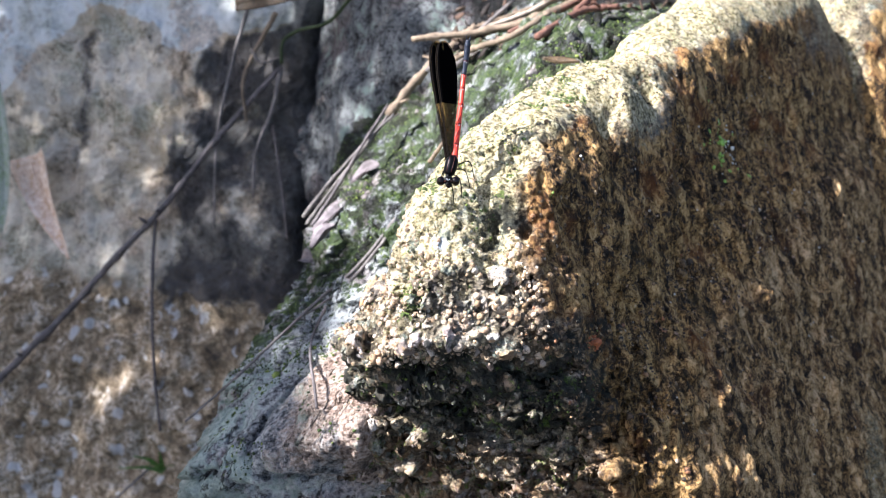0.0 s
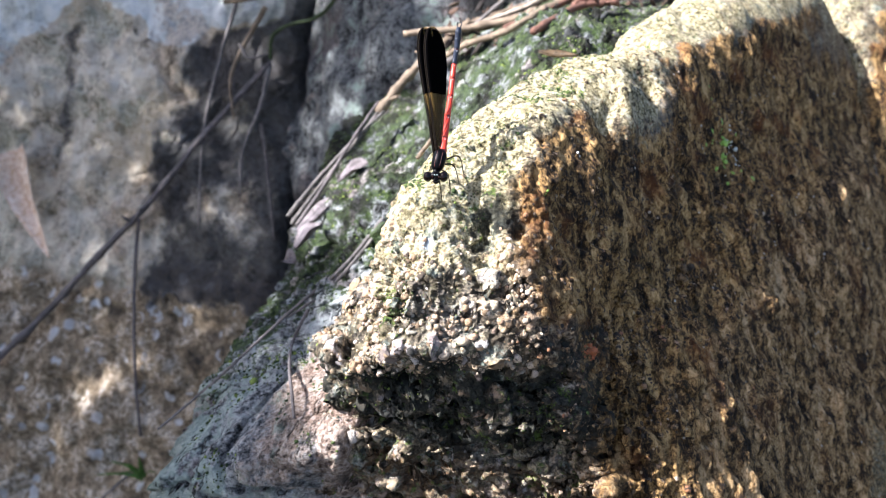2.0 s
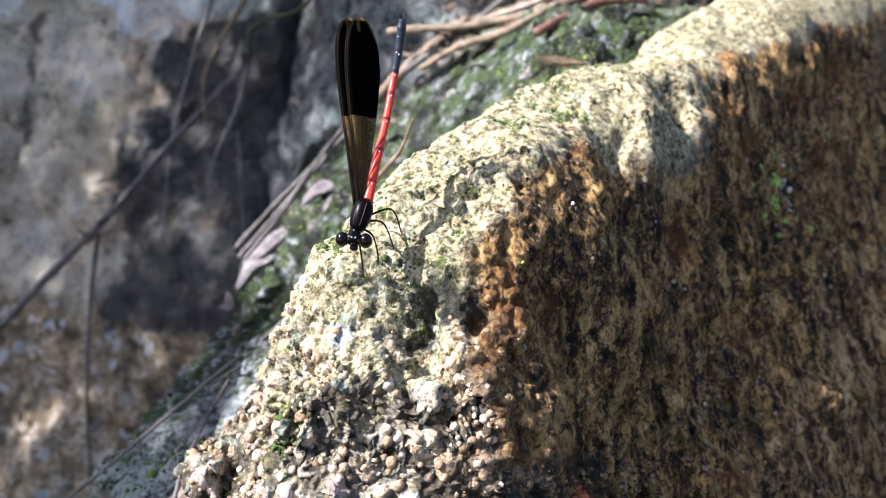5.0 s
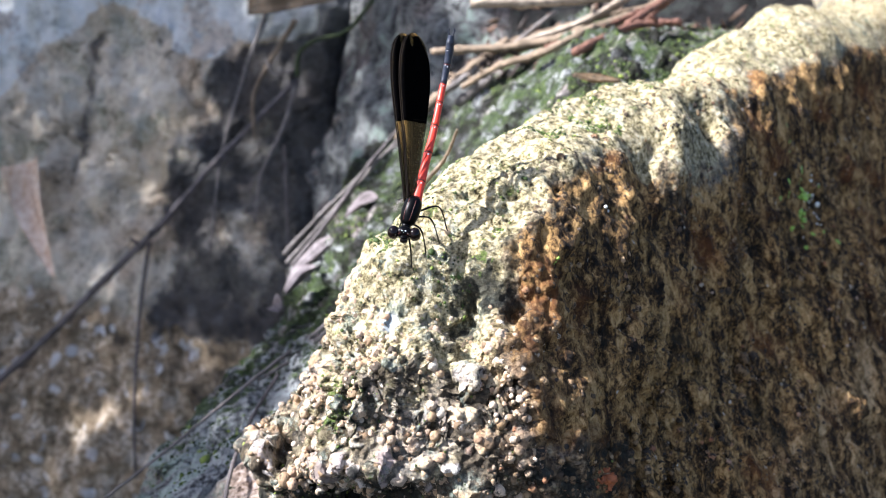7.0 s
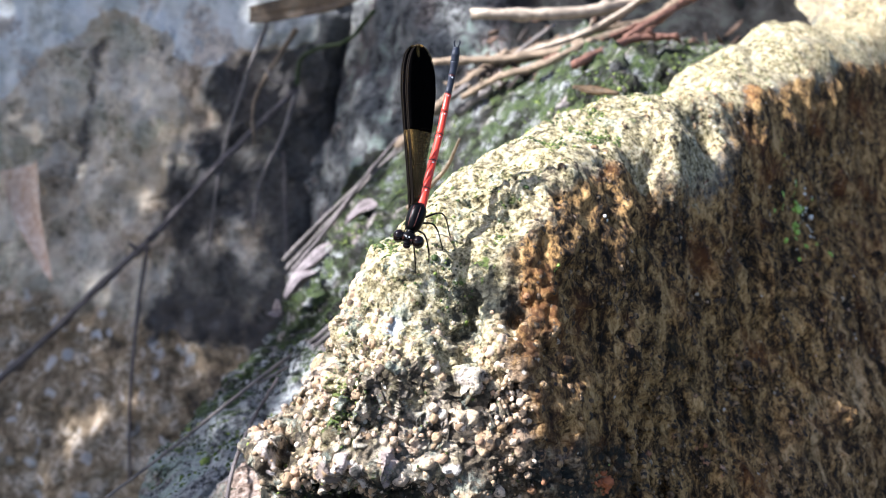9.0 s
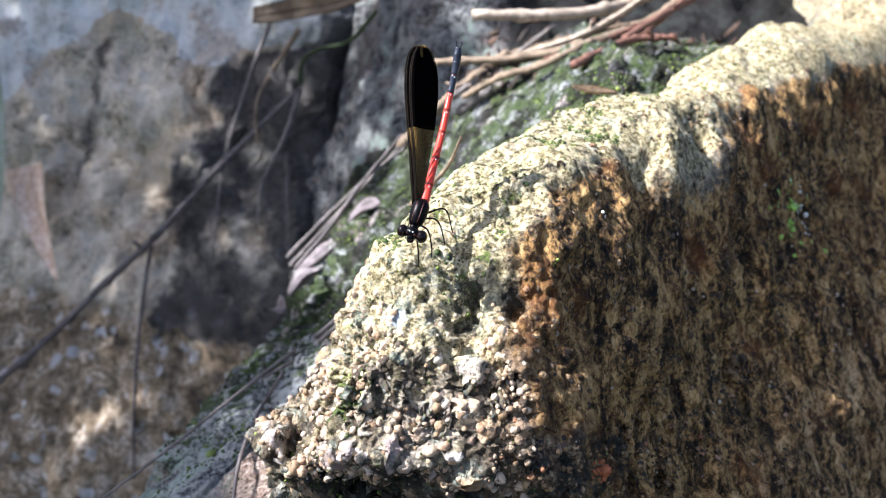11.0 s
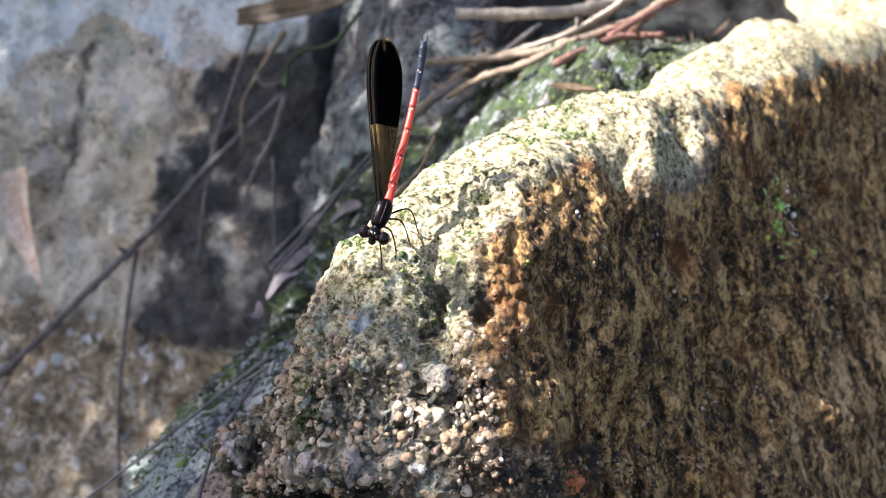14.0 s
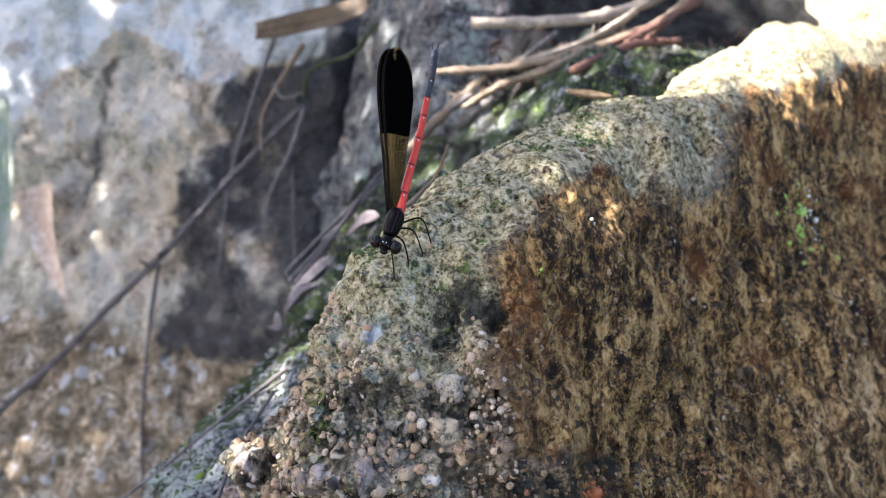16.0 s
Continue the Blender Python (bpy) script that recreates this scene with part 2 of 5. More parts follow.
    col = s.mix(s.math("MULTIPLY", grey, 0.3), col, s.ramp(grain, (0.35, (0.04, 0.04, 0.045)), (0.55, (0.20, 0.185, 0.19)), (0.7, (0.45, 0.42, 0.43))))
    off_side = s.math("SUBTRACT", 1.0, side)
    lichen = s.math("MULTIPLY", s.span(s.math("ADD", s.noise(0.0055, 6, 0.72), s.math("MULTIPLY", s.attr("lichen"), 0.3)), 0.56, 0.64), off_side)
    col = s.mix(s.math("MULTIPLY", lichen, 0.45), col, s.ramp(grain, (0.36, (0.05, 0.075, 0.06)), (0.5, (0.27, 0.35, 0.30)), (0.66, (0.55, 0.62, 0.57))))
    lead = s.span(s.attr("lichen"), 0.55, 0.8)
    col = s.mix(s.math("MULTIPLY", lead, 0.8), col, s.ramp(speckle, (0.35, (0.34, 0.38, 0.40)), (0.65, (0.62, 0.66, 0.68))))
    tawny = s.span(s.math("ADD", s.attr("edge"), s.math("MULTIPLY", s.math("SUBTRACT", s.noise(0.0045, 6, 0.72), 0.5), 1.9)), 0.5, 0.78)
    col = s.mix(s.math("MULTIPLY", tawny, 0.4), col, s.ramp(s.mix(0.5, fine, grain), (0.39, (0.015, 0.009, 0.006)), (0.46, (0.07, 0.038, 0.017)), (0.52, (0.20, 0.115, 0.05)), (0.60, (0.44, 0.31, 0.17))))
    gap = s.span(s.noise(0.0034, 7, 0.78, None, 1.2), 0.44, 0.39)
    col = s.mix(s.math("MULTIPLY", s.math("MULTIPLY", gap, off_side), 0.55), col, (0.022, 0.018, 0.012))
    rust = s.span(s.math("ADD", s.attr("rust"), s.math("MULTIPLY", s.math("SUBTRACT", s.noise(0.004, 6, 0.72), 0.5), 1.6)), 0.45, 0.8)
    col = s.mix(s.math("MULTIPLY", rust, 0.4), col, s.ramp(fine, (0.40, (0.035, 0.015, 0.006)), (0.49, (0.17, 0.080, 0.030)), (0.60, (0.46, 0.27, 0.115))))
    # black algal film; also paints shade in hollows, undercut and beside the insect
    black = s.span(s.math("ADD", s.attr("algae_shade"), s.math("MULTIPLY", s.math("SUBTRACT", s.noise(0.005, 5, 0.7), 0.5), 1.5)), 0.5, 0.75)
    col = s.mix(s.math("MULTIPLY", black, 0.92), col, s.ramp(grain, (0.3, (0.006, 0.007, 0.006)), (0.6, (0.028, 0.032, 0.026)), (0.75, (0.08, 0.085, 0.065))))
    mn = s.noise(0.0035, 6, 0.72)
    moss = s.span(s.math("ADD", s.attr("moss"), s.math("MULTIPLY", s.math("SUBTRACT", mn, 0.5), 2.0)), 0.55, 0.72)
    col = s.mix(s.math("MULTIPLY", moss, 0.85), col, s.ramp(grain, (0.3, (0.02, 0.035, 0.008)), (0.5, (0.075, 0.12, 0.02)), (0.7, (0.20, 0.27, 0.055))))
    speck = s.voronoi(0.0032, out="Distance")
    col = s.mix(s.math("MULTIPLY", s.span(speck, 0.16, 0.10), s.span(s.noise(0.012, 2), 0.55, 0.65)), col, (0.62, 0.57, 0.47))
    h = s.math("ADD", s.math("MULTIPLY", s.mix(side, grain, fine), 0.6), s.math("MULTIPLY", s.noise(0.0035, 5, 0.75), 0.8))
    rough = s.span(fine, 0.3, 0.7, 0.62, 0.95)
    return s.done(col, rough, s.bump(h, 0.0015, 1.0), Specular_IOR_Level=0.22)


def slab_material(name, tone):
    """Blue-grey stone with green moss, pink-brown stains and thin cracks; tone scales its own grey."""
    s = Nodes(name)
    grain, mid, big = s.noise(0.0016, 5, 0.7), s.noise(0.009, 5, 0.65), s.noise(0.035, 4, 0.6)
    col = s.ramp(s.math("ADD", s.math("MULTIPLY", grain, 0.45), s.math("MULTIPLY", mid, 0.55)),
                 *[(p, tuple(c * tone for c in k)) for p, k in ((0.40, (0.035, 0.038, 0.040)), (0.455, (0.21, 0.22, 0.225)), (0.51, (0.44, 0.46, 0.45)), (0.60, (0.68, 0.72, 0.69)))])
    stain = s.span(big, 0.50, 0.60)
    col = s.mix(s.math("MULTIPLY", stain, 0.55), col, s.ramp(grain, (0.35, tuple(c * tone for c in (0.12, 0.10, 0.09))), (0.6, tuple(c * tone for c in (0.60, 0.47, 0.43)))))
    ochre = s.span(s.math("ADD", s.attr("rust"), s.math("MULTIPLY", s.math("SUBTRACT", mid, 0.5), 1.6)), 0.45, 0.75)
    col = s.mix(s.math("MULTIPLY", ochre, 0.75), col, s.ramp(grain, (0.37, (0.10, 0.055, 0.033)), (0.5, (0.44, 0.30, 0.21)), (0.64, (0.74, 0.61, 0.52))))
    moss = s.span(s.math("ADD", s.attr("moss"), s.math("MULTIPLY", s.math("SUBTRACT", s.noise(0.008, 6, 0.72), 0.5), 1.9)), 0.5, 0.68)
    col = s.mix(s.math("MULTIPLY", moss, 0.9), col, s.ramp(s.noise(0.0013, 4, 0.7), (0.3, (0.012, 0.022, 0.008)), (0.5, (0.05, 0.085, 0.02)), (0.72, (0.15, 0.20, 0.05))))
    mint = s.span(s.math("ADD", s.attr("mint"), s.math("MULTIPLY", s.math("SUBTRACT", mid, 0.5), 1.8)), 0.5, 0.7)
    col = s.mix(s.math("MULTIPLY", mint, 0.55), col, (0.34, 0.46, 0.38))
    # dark growth, soil and painted shade share this mask
    dark = s.span(s.math("ADD", s.attr("algae_shade"), s.math("MULTIPLY", s.math("SUBTRACT", mid, 0.5), 1.2)), 0.5, 0.8)
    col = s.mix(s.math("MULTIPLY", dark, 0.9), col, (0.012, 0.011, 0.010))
    vein = s.math("ABSOLUTE", s.math("SUBTRACT", s.noise(0.022, 5, 0.6, s.stretched((-0.4, -0.75, -0.5), 0.4)), 0.5))
    col = s.mix(s.span(vein, 0.012, 0.0, 0.0, 0.85), col, (0.02, 0.017, 0.014))
    h = s.math("ADD", s.math("ADD", s.math("MULTIPLY", grain, 0.7), mid), s.span(vein, 0.0, 0.02, 0.0, 0.3))
    return s.done(col, 0.85, s.bump(h, 0.004), Specular_IOR_Level=0.15)


def back_material():
    """Big pale stone with grey, ochre and black stains, gravelly low down."""
    s = Nodes("back_stone")
    grain, mid, big = s.noise(0.003, 5, 0.7), s.noise(0.016, 6, 0.65), s.noise(0.07, 4, 0.6)
    col = s.ramp(s.math("ADD", s.math("MULTIPLY", grain, 0.4), s.math("MULTIPLY", mid, 0.6)),
                 (0.33, (0.05, 0.045, 0.035)), (0.40, (0.32, 0.27, 0.20)), (0.46, (0.64, 0.56, 0.43)), (0.58, (0.84, 0.78, 0.66)))
    col = s.mix(s.span(big, 0.48, 0.66), col, s.mix(0.5, col, (0.36, 0.27, 0.14)))
    white = s.span(s.math("ADD", s.attr("pale"), s.math("MULTIPLY", s.math("SUBTRACT", mid, 0.5), 0.5)), 0.42, 0.6)
    col = s.mix(s.math("MULTIPLY", white, 0.9), col, s.ramp(s.math("ADD", s.math("MULTIPLY", mid, 0.5), s.math("MULTIPLY", s.noise(0.006, 6, 0.75), 0.5)), (0.36, (0.38, 0.41, 0.39)), (0.43, (0.76, 0.80, 0.77)), (0.54, (0.88, 0.91, 0.89))))
    moor = s.noise(0.05, 6, 0.68)
    col = s.mix(s.span(moor, 0.50, 0.62, 0.0, 0.6), col, s.ramp(grain, (0.37, (0.10, 0.105, 0.065)), (0.58, (0.46, 0.48, 0.36))))
    col = s.mix(s.span(moor, 0.47, 0.38, 0.0, 0.6), col, s.ramp(grain, (0.37, (0.15, 0.09, 0.05)), (0.58, (0.58, 0.43, 0.28))))
    grit = s.voronoi(0.011)
    rubble = s.noise(0.014, 6, 0.78)
    gcol = s.mix(s.span(grain, 0.42, 0.62), s.ramp(s.math("ADD", s.math("MULTIPLY", grit, 0.35), s.math("SUBTRACT", 1.42, s.math("MULTIPLY", rubble, 2.3))), (0.1, (0.86, 0.78, 0.66)), (0.48, (0.50, 0.385, 0.25)), (0.80, (0.05, 0.04, 0.028))), (0.20, 0.145, 0.085))
    gravel = s.span(s.math("ADD", s.attr("gravel"), s.math("MULTIPLY", s.math("SUBTRACT", mid, 0.5), 0.8)), 0.4, 0.65)
    chip = s.math("MULTIPLY", s.span(s.voronoi(0.013), 0.36, 0.26), s.span(s.noise(0.02, 3, 0.6), 0.48, 0.54))
    gcol = s.mix(chip, gcol, s.ramp(mid, (0.35, (0.52, 0.50, 0.47)), (0.65, (0.84, 0.84, 0.84))))
    col = s.mix(gravel, col, gcol)
    # black of the stains and of the painted crevice shade
    black = s.span(s.math("ADD", s.attr("algae_shade"), s.math("MULTIPLY", s.math("SUBTRACT", s.noise(0.04, 7, 0.74), 0.5), 2.2)), 0.3, 0.9)
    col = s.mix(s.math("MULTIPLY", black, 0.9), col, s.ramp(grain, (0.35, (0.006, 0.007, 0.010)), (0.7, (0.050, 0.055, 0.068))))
    h = s.math("ADD", grain, s.math("MULTIPLY", mid, 1.4))
    return s.done(col, 0.75, s.bump(h, 0.004), Specular_IOR_Level=0.45)


def plain(name, color, rough=0.6, size=0.002, vary=0.35, bump=0.0, **more):
    """A colour with grain of the given size."""
    s = Nodes(name)
    n = s.noise(size, 4, 0.65)
    dark = tuple(c * (1 - vary) for c in color)
    light = tuple(min(1, c * (1 + vary)) for c in color)
    col = s.ramp(n, (0.3, dark), (0.7, light))
    return s.done(col, rough, s.bump(n, bump) if bump else None, **more)


BOULDER, SLAB, MIDDLE, BACK = boulder_material(), slab_material("slab_stone", 1.0), slab_material("middle_stone", 0.5), back_material()

# ---- ground ----
def ground_sheet():
    s = Nodes("forest_soil")
    n, m = s.noise(0.02, 6, 0.7), s.noise(0.4, 5)
    col = s.ramp(n, (0.3, (0.012, 0.009, 0.006)), (0.55, (0.045, 0.033, 0.02)), (0.75, (0.11, 0.08, 0.05)))
    mat = s.done(s.mix(s.span(m, 0.45, 0.65), col, (0.03, 0.035, 0.015)), 0.95, s.bump(n, 0.01))
    g = np.concatenate([-np.geomspace(0.4, 400, 40)[::-1], np.linspace(-0.35, 0.35, 15), np.geomspace(0.4, 400, 40)])
    X, Y = np.meshgrid(g, g + 0.4, indexing="ij")
    P = np.stack([X.ravel(), Y.ravel(), np.zeros(X.size)], -1)
    P[:, 2] = -0.13 + 0.03 * fbm(P, 0.6, 3) + 0.04 * fbm(P, 8.0, 2)
    k = len(g)
    a = (np.arange(k - 1)[:, None] * k + np.arange(k - 1)[None]).ravel()
    me = mesh_from("ground", P, np.stack([a, a + k, a + k + 1, a + 1], -1))
    tagged(part("ground", me, mat), "dark brown forest soil under the boulders", "ground", kind="structure")


ground_sheet()

# ---- the boulder that the insect sits on ----
def build_boulder():
    O, D, r, quads = star_rock((0.10, 0.31, 0.13), [
        ((0.688, -0.474, 0.549), (0.0700, 0.2220, 0.2410)),
        ((-0.266, -0.845, 0.465), (0.0001, 0.1780, 0.2607)),
        ((-0.004, 0.040, 0.999), (0.0430, 0.2459, 0.2842)),
        ((-0.744, 0.581, 0.330), (0.0260, 0.2570, 0.2830)),
        ((-0.215, -0.929, -0.302), (-0.0004, 0.1670, 0.2340)),
        ((-0.975, -0.221, 0.007), (-0.0371, 0.1893, 0.2300)),
        ((-0.866, 0.276, 0.418), (-0.0178, 0.1909, 0.2573)),
        ((0.006, -0.546, 0.838), (0.0100, 0.1984, 0.2765)),
        ((0.3, 0.5, 0.8), (0.198, 0.413, 0.270)),
        ((0.9, 0.4, 0.1), (0.34, 0.45, 0.1)),
        ((0.1, 1.0, 0.1), (0.2, 0.62, 0.1)),
        ((0.0, 0.0, -1.0), (0.1, 0.3, -0.16)),
    ], (-0.10, -0.13, 0.12), 640, 740, 1.75, 30)
    P = O + D * r[:, None]
    near = step(0.24, 0.13, np.linalg.norm(P - (0.02, 0.19, 0.25), axis=1))
    # where the pale crust ends and the brown face begins
    far = np.minimum(P[:, 1], 0.285)
    brow = 0.127 - 0.392 * far - 0.385 * P[:, 2] + 2.044 * far ** 2 + 0.85 * (P[:, 1] - far) + 0.0040 * step(0.271, 0.279, P[:, 2]) + 0.0040 * step(0.262, 0.254, P[:, 2]) - 0.0008 - 0.0045 * np.exp(-((P[:, 2] - 0.268) / 0.005) ** 2)
    over = P[:, 0] - brow + 0.005 * fbm(P, 0.02, 4, 0.65)
    side = step(-0.005, 0.007, over)
    edge = np.exp(-((over + 0.001) / 0.008) ** 2) * step(0.275, 0.262, P[:, 2])
    side *= 1 - 0.75 * np.minimum(1, 1.3 * blob(P, (0.060, 0.256, 0.277), (0.021, 0.026, 0.011)))
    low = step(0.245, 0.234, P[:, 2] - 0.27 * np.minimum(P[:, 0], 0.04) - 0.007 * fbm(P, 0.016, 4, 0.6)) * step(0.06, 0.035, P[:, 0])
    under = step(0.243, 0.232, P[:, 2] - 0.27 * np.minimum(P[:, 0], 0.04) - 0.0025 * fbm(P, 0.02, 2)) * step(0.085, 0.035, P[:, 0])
    d = 0.005 * fbm(P, 0.07, 4) + 0.0026 * fbm(P, 0.016, 5, 0.55) * (0.4 + 0.6 * near) * (1 - 0.5 * side)
    for c, size, lift in (((0.068, 0.221, 0.235), 0.022, -0.007), ((0.10, 0.288, 0.252), 0.016, -0.006), ((0.116, 0.235, 0.212), 0.030, 0.002),
                          ((0.034, 0.206, 0.273), 0.012, 0.004), ((0.0, 0.193, 0.274), 0.010, 0.003), ((0.0175, 0.1985, 0.272), 0.0055, 0.0015),
                          ((0.0072, 0.1915, 0.2702), 0.0035, -0.003), ((0.0095, 0.1885, 0.267), 0.0045, -0.005), ((0.0112, 0.185, 0.2642), 0.0035, -0.005), ((0.0118, 0.1812, 0.2618), 0.0032, -0.004), ((0.0205, 0.188, 0.266), 0.0035, -0.0035), ((-0.0105, 0.181, 0.2475), 0.006, -0.004), ((0.10, 0.365, 0.28), 0.040, 0.009), ((0.085, 0.350, 0.280), 0.036, 0.004), ((0.155, 0.41, 0.272), 0.050, 0.010), ((0.050, 0.243, 0.279), 0.006, -0.004), ((0.056, 0.236, 0.268), 0.006, -0.004)):
        d += lift * blob(P, c, (size, size, size))
    # the upper lump stands back from the lower shelf
    d -= 0.009 * step(-0.006, -0.017, P[:, 0]) * step(0.233, 0.242, P[:, 2]) * step(0.29, 0.25, P[:, 2])
    d -= 0.0030 * blob(P, (0.0190, 0.1885, 0.2660), (0.005, 0.006, 0.005))
    # the broad face is set back behind the nose's right edge
    d -= 0.0045 * step(0.001, 0.009, over) * step(0.273, 0.262, P[:, 2]) * step(0.030, 0.014, over)
    # a shallow undercut below the nose
    d -= 0.009 * under * step(0.200, 0.215, P[:, 2])
    # rough ledges under the nose
    on = under > 0.002
    b1, b2, who4 = cells(P[on] * (0.8, 1, 1.2) + 2.4, 0.009)
    d[on] += under[on] * (0.0030 * fbm(P[on], 0.008, 4, 0.65) + 0.0045 * (np.minimum(b2 - b1, 0.5) + who4 * step(0.0, 0.3, b2 - b1) - 0.85) * step(0.226, 0.218, P[on, 2]))
    # hollow at the brow, gully beside the dome, cracks on the crown
    d -= 0.010 * blob(P, (0.064, 0.262, 0.279), (0.0055, 0.006, 0.005))
    d -= 0.006 * blob(P, (0.0465, 0.232, 0.277), (0.0035, 0.007, 0.007))
    d += 0.0035 * blob(P, (0.058, 0.248, 0.277), (0.006, 0.010, 0.006))
    crack = np.abs(fbm(P + (0.3, 0.1, 0), 0.03, 4, 0.65))
    d -= 0.0012 * (1 - side) * step(0.06, 0.0, crack) * near
    V = O + D * (r + d)[:, None]
    out = ring_normals(V, 740, 640, D)
    # the gritty crust of the nose: rounded grains of several sizes set in darker cement, smoother on the dome
    crust = np.clip(1 - side * 1.15, 0, 1) * near
    on = crust > 0.002
    q = V[on] + 0.0022 * np.stack([fbm(V[on] + k, 0.009, 3, 0.6) for k in (0.0, 1.7, 3.1)], -1)
    f1, who, g1, who2, l1, who3 = (np.ones(len(V)) for _ in range(6))
    for dist, rand, size, shift in ((f1, who, 0.0043, 0.0), (g1, who2, 0.0023, 0.9), (l1, who3, 0.0088, 0.4)):
        dist[on], _, rand[on] = cells(q + shift, size)
    rough = 0.10 + 0.90 * step(0.268, 0.256, V[:, 2] + 0.003 * fbm(V + 3, 0.012, 2))
    grit = crust * rough

    def dome(dist, reach):
        return np.sqrt(np.clip(1 - (dist / reach) ** 2, 0, 1))

    reach, reach2 = 0.30 + 0.36 * ((who * 3.7) % 1), 0.26 + 0.36 * ((who2 * 4.3) % 1)
    reach, reach2 = np.where(who > 0.52, reach, 0.02), np.where(who2 > 0.6, reach2, 0.02)
    patch = fbm(V + 5, 0.011, 3)
    h = crust * (0.12 + 0.88 * rough) * (0.0026 * dome(l1, 0.8) * (who3 > 0.5) * (0.2 + 0.8 * ((who3 * 9.1) % 1)) - 0.0008 + 0.0022 * fbm(V + 8, 0.014, 3))
    h += grit * (0.0026 * reach * dome(f1, reach) + 0.0012 * reach2 * dome(g1, reach2) - 0.0024 * step(0.15, 0.7, patch) + 0.0008 * fbm(V, 0.0028, 3, 0.65))
    h += crust * 0.0004 * fbm(V, 0.0045, 3, 0.6)
    # streaked relief of the broad face
    ax = np.array(STREAK)
    S = V - (V @ ax)[:, None] * ax * 0.6
    on = side > 0.002
    h[on] += side[on] * (0.0017 * fbm(S[on], 0.013, 4, 0.62) + 0.0009 * fbm(S[on], 0.004, 3, 0.6) + 0.0013 * fbm(V[on], 0.0065, 4, 0.68))
    V = V + out * h[:, None]
    n1 = fbm(P + 2.2, 0.02, 3)
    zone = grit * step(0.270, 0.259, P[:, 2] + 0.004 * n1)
    moss = 0.30 + 0.09 * step(0.262, 0.275, P[:, 2]) * (1 - side) - 0.5 * side + 0.45 * blob(P, (-0.0085, 0.182, 0.251), (0.006, 0.010, 0.0065)) + 0.15 * low
    moss += 0.25 * blob(P, (0.075, 0.268, 0.262), (0.004, 0.01, 0.008))
    # the first blob paints a sunlit patch low on the brown face
    pale = 0.8 * blob(P, (0.163, 0.243, 0.142), (0.018, 0.03, 0.026)) + 0.42 * blob(P, (0.106, 0.288, 0.254), (0.005, 0.008, 0.013)) + (1 - side) * (0.42 + 0.54 * step(0.250, 0.266, P[:, 2]) + 0.2 * n1) * (1 - low)
    rust = 0.25 * low + 0.22 * np.exp(-((over - 0.011) / 0.009) ** 2) * step(0.268, 0.256, P[:, 2]) + 0.30 * blob(P, (0.0205, 0.1960, 0.2720), (0.007, 0.007, 0.006)) + 0.28 * blob(P, (0.027, 0.194, 0.269), (0.009, 0.011, 0.011)) + 0.4 * blob(P, (0.034, 0.184, 0.255), (0.008, 0.014, 0.018)) + 0.7 * blob(P, (0.041, 0.176, 0.240), (0.003, 0.006, 0.004)) + 0.4 * step(0.211, 0.203, P[:, 2]) * low
    # painted light on the face, strongest low at the right
    lit_wash = 1.1 * step(0.235, 0.195, P[:, 2]) * step(0.05, 0.085, P[:, 0]) + 0.36 * step(0.06, 0.12, P[:, 0])
    lichen = blob(P, (-0.0005, 0.186, 0.263), (0.0028, 0.004, 0.0022)) + 0.8 * blob(P, (0.0047, 0.192, 0.268), (0.0012, 0.002, 0.0012)) + 0.9 * blob(P, (0.0134, 0.187, 0.2597), (0.0016, 0.003, 0.0016)) + 0.08 * step(0.03, 0.0, P[:, 0])
    # algal spots plus painted shade: brow hollow, gully, undercut, lump gaps, insect's shadow
    algae_shade = 0.9 * blob(P, (0.064, 0.262, 0.279), (0.004, 0.005, 0.004)) + 0.6 * blob(P, (0.053, 0.240, 0.274), (0.005, 0.008, 0.009)) + 0.66 * low * step(0.208, 0.216, P[:, 2]) + 0.66 * blob(P, (0.0098, 0.188, 0.2668), (0.0038, 0.009, 0.0075)) + 0.5 * blob(P, (0.0155, 0.193, 0.2685), (0.004, 0.005, 0.004)) + 0.5 * blob(P, (0.0175, 0.1985, 0.2725), (0.005, 0.004, 0.004)) + 0.35 * blob(P, (0.018, 0.186, 0.265), (0.006, 0.01, 0.008)) + 0.6 * blob(P, (-0.0105, 0.181, 0.2475), (0.007, 0.008, 0.004)) + 0.30 * blob(P, (0.0190, 0.1895, 0.2670), (0.0065, 0.008, 0.006)) + 0.34 * zone * step(0.1, 0.7, patch) + 0.16 * zone * step(0.5, 0.8, l1)
    big, small = step(reach, reach * 0.7, f1), step(reach2, reach2 * 0.7, g1)
    pebble = zone * np.maximum(big, 0.9 * small)
    cell = np.where(big > 0.3, (who * 7.3) % 1, (who2 * 5.7) % 1)
    me = mesh_from("boulder", V, quads, {"cement_shade": zone * (1 - np.maximum(big, 0.7 * small)) * step(-0.5, 0.3, patch), "pebble": pebble, "cell": cell, "side": side, "edge": edge, "lit_wash": lit_wash, "lichen": lichen, "moss": moss, "pale": pale, "rust": rust, "algae_shade": algae_shade})
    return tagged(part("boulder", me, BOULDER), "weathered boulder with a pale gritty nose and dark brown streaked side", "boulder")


boulder = build_boulder()


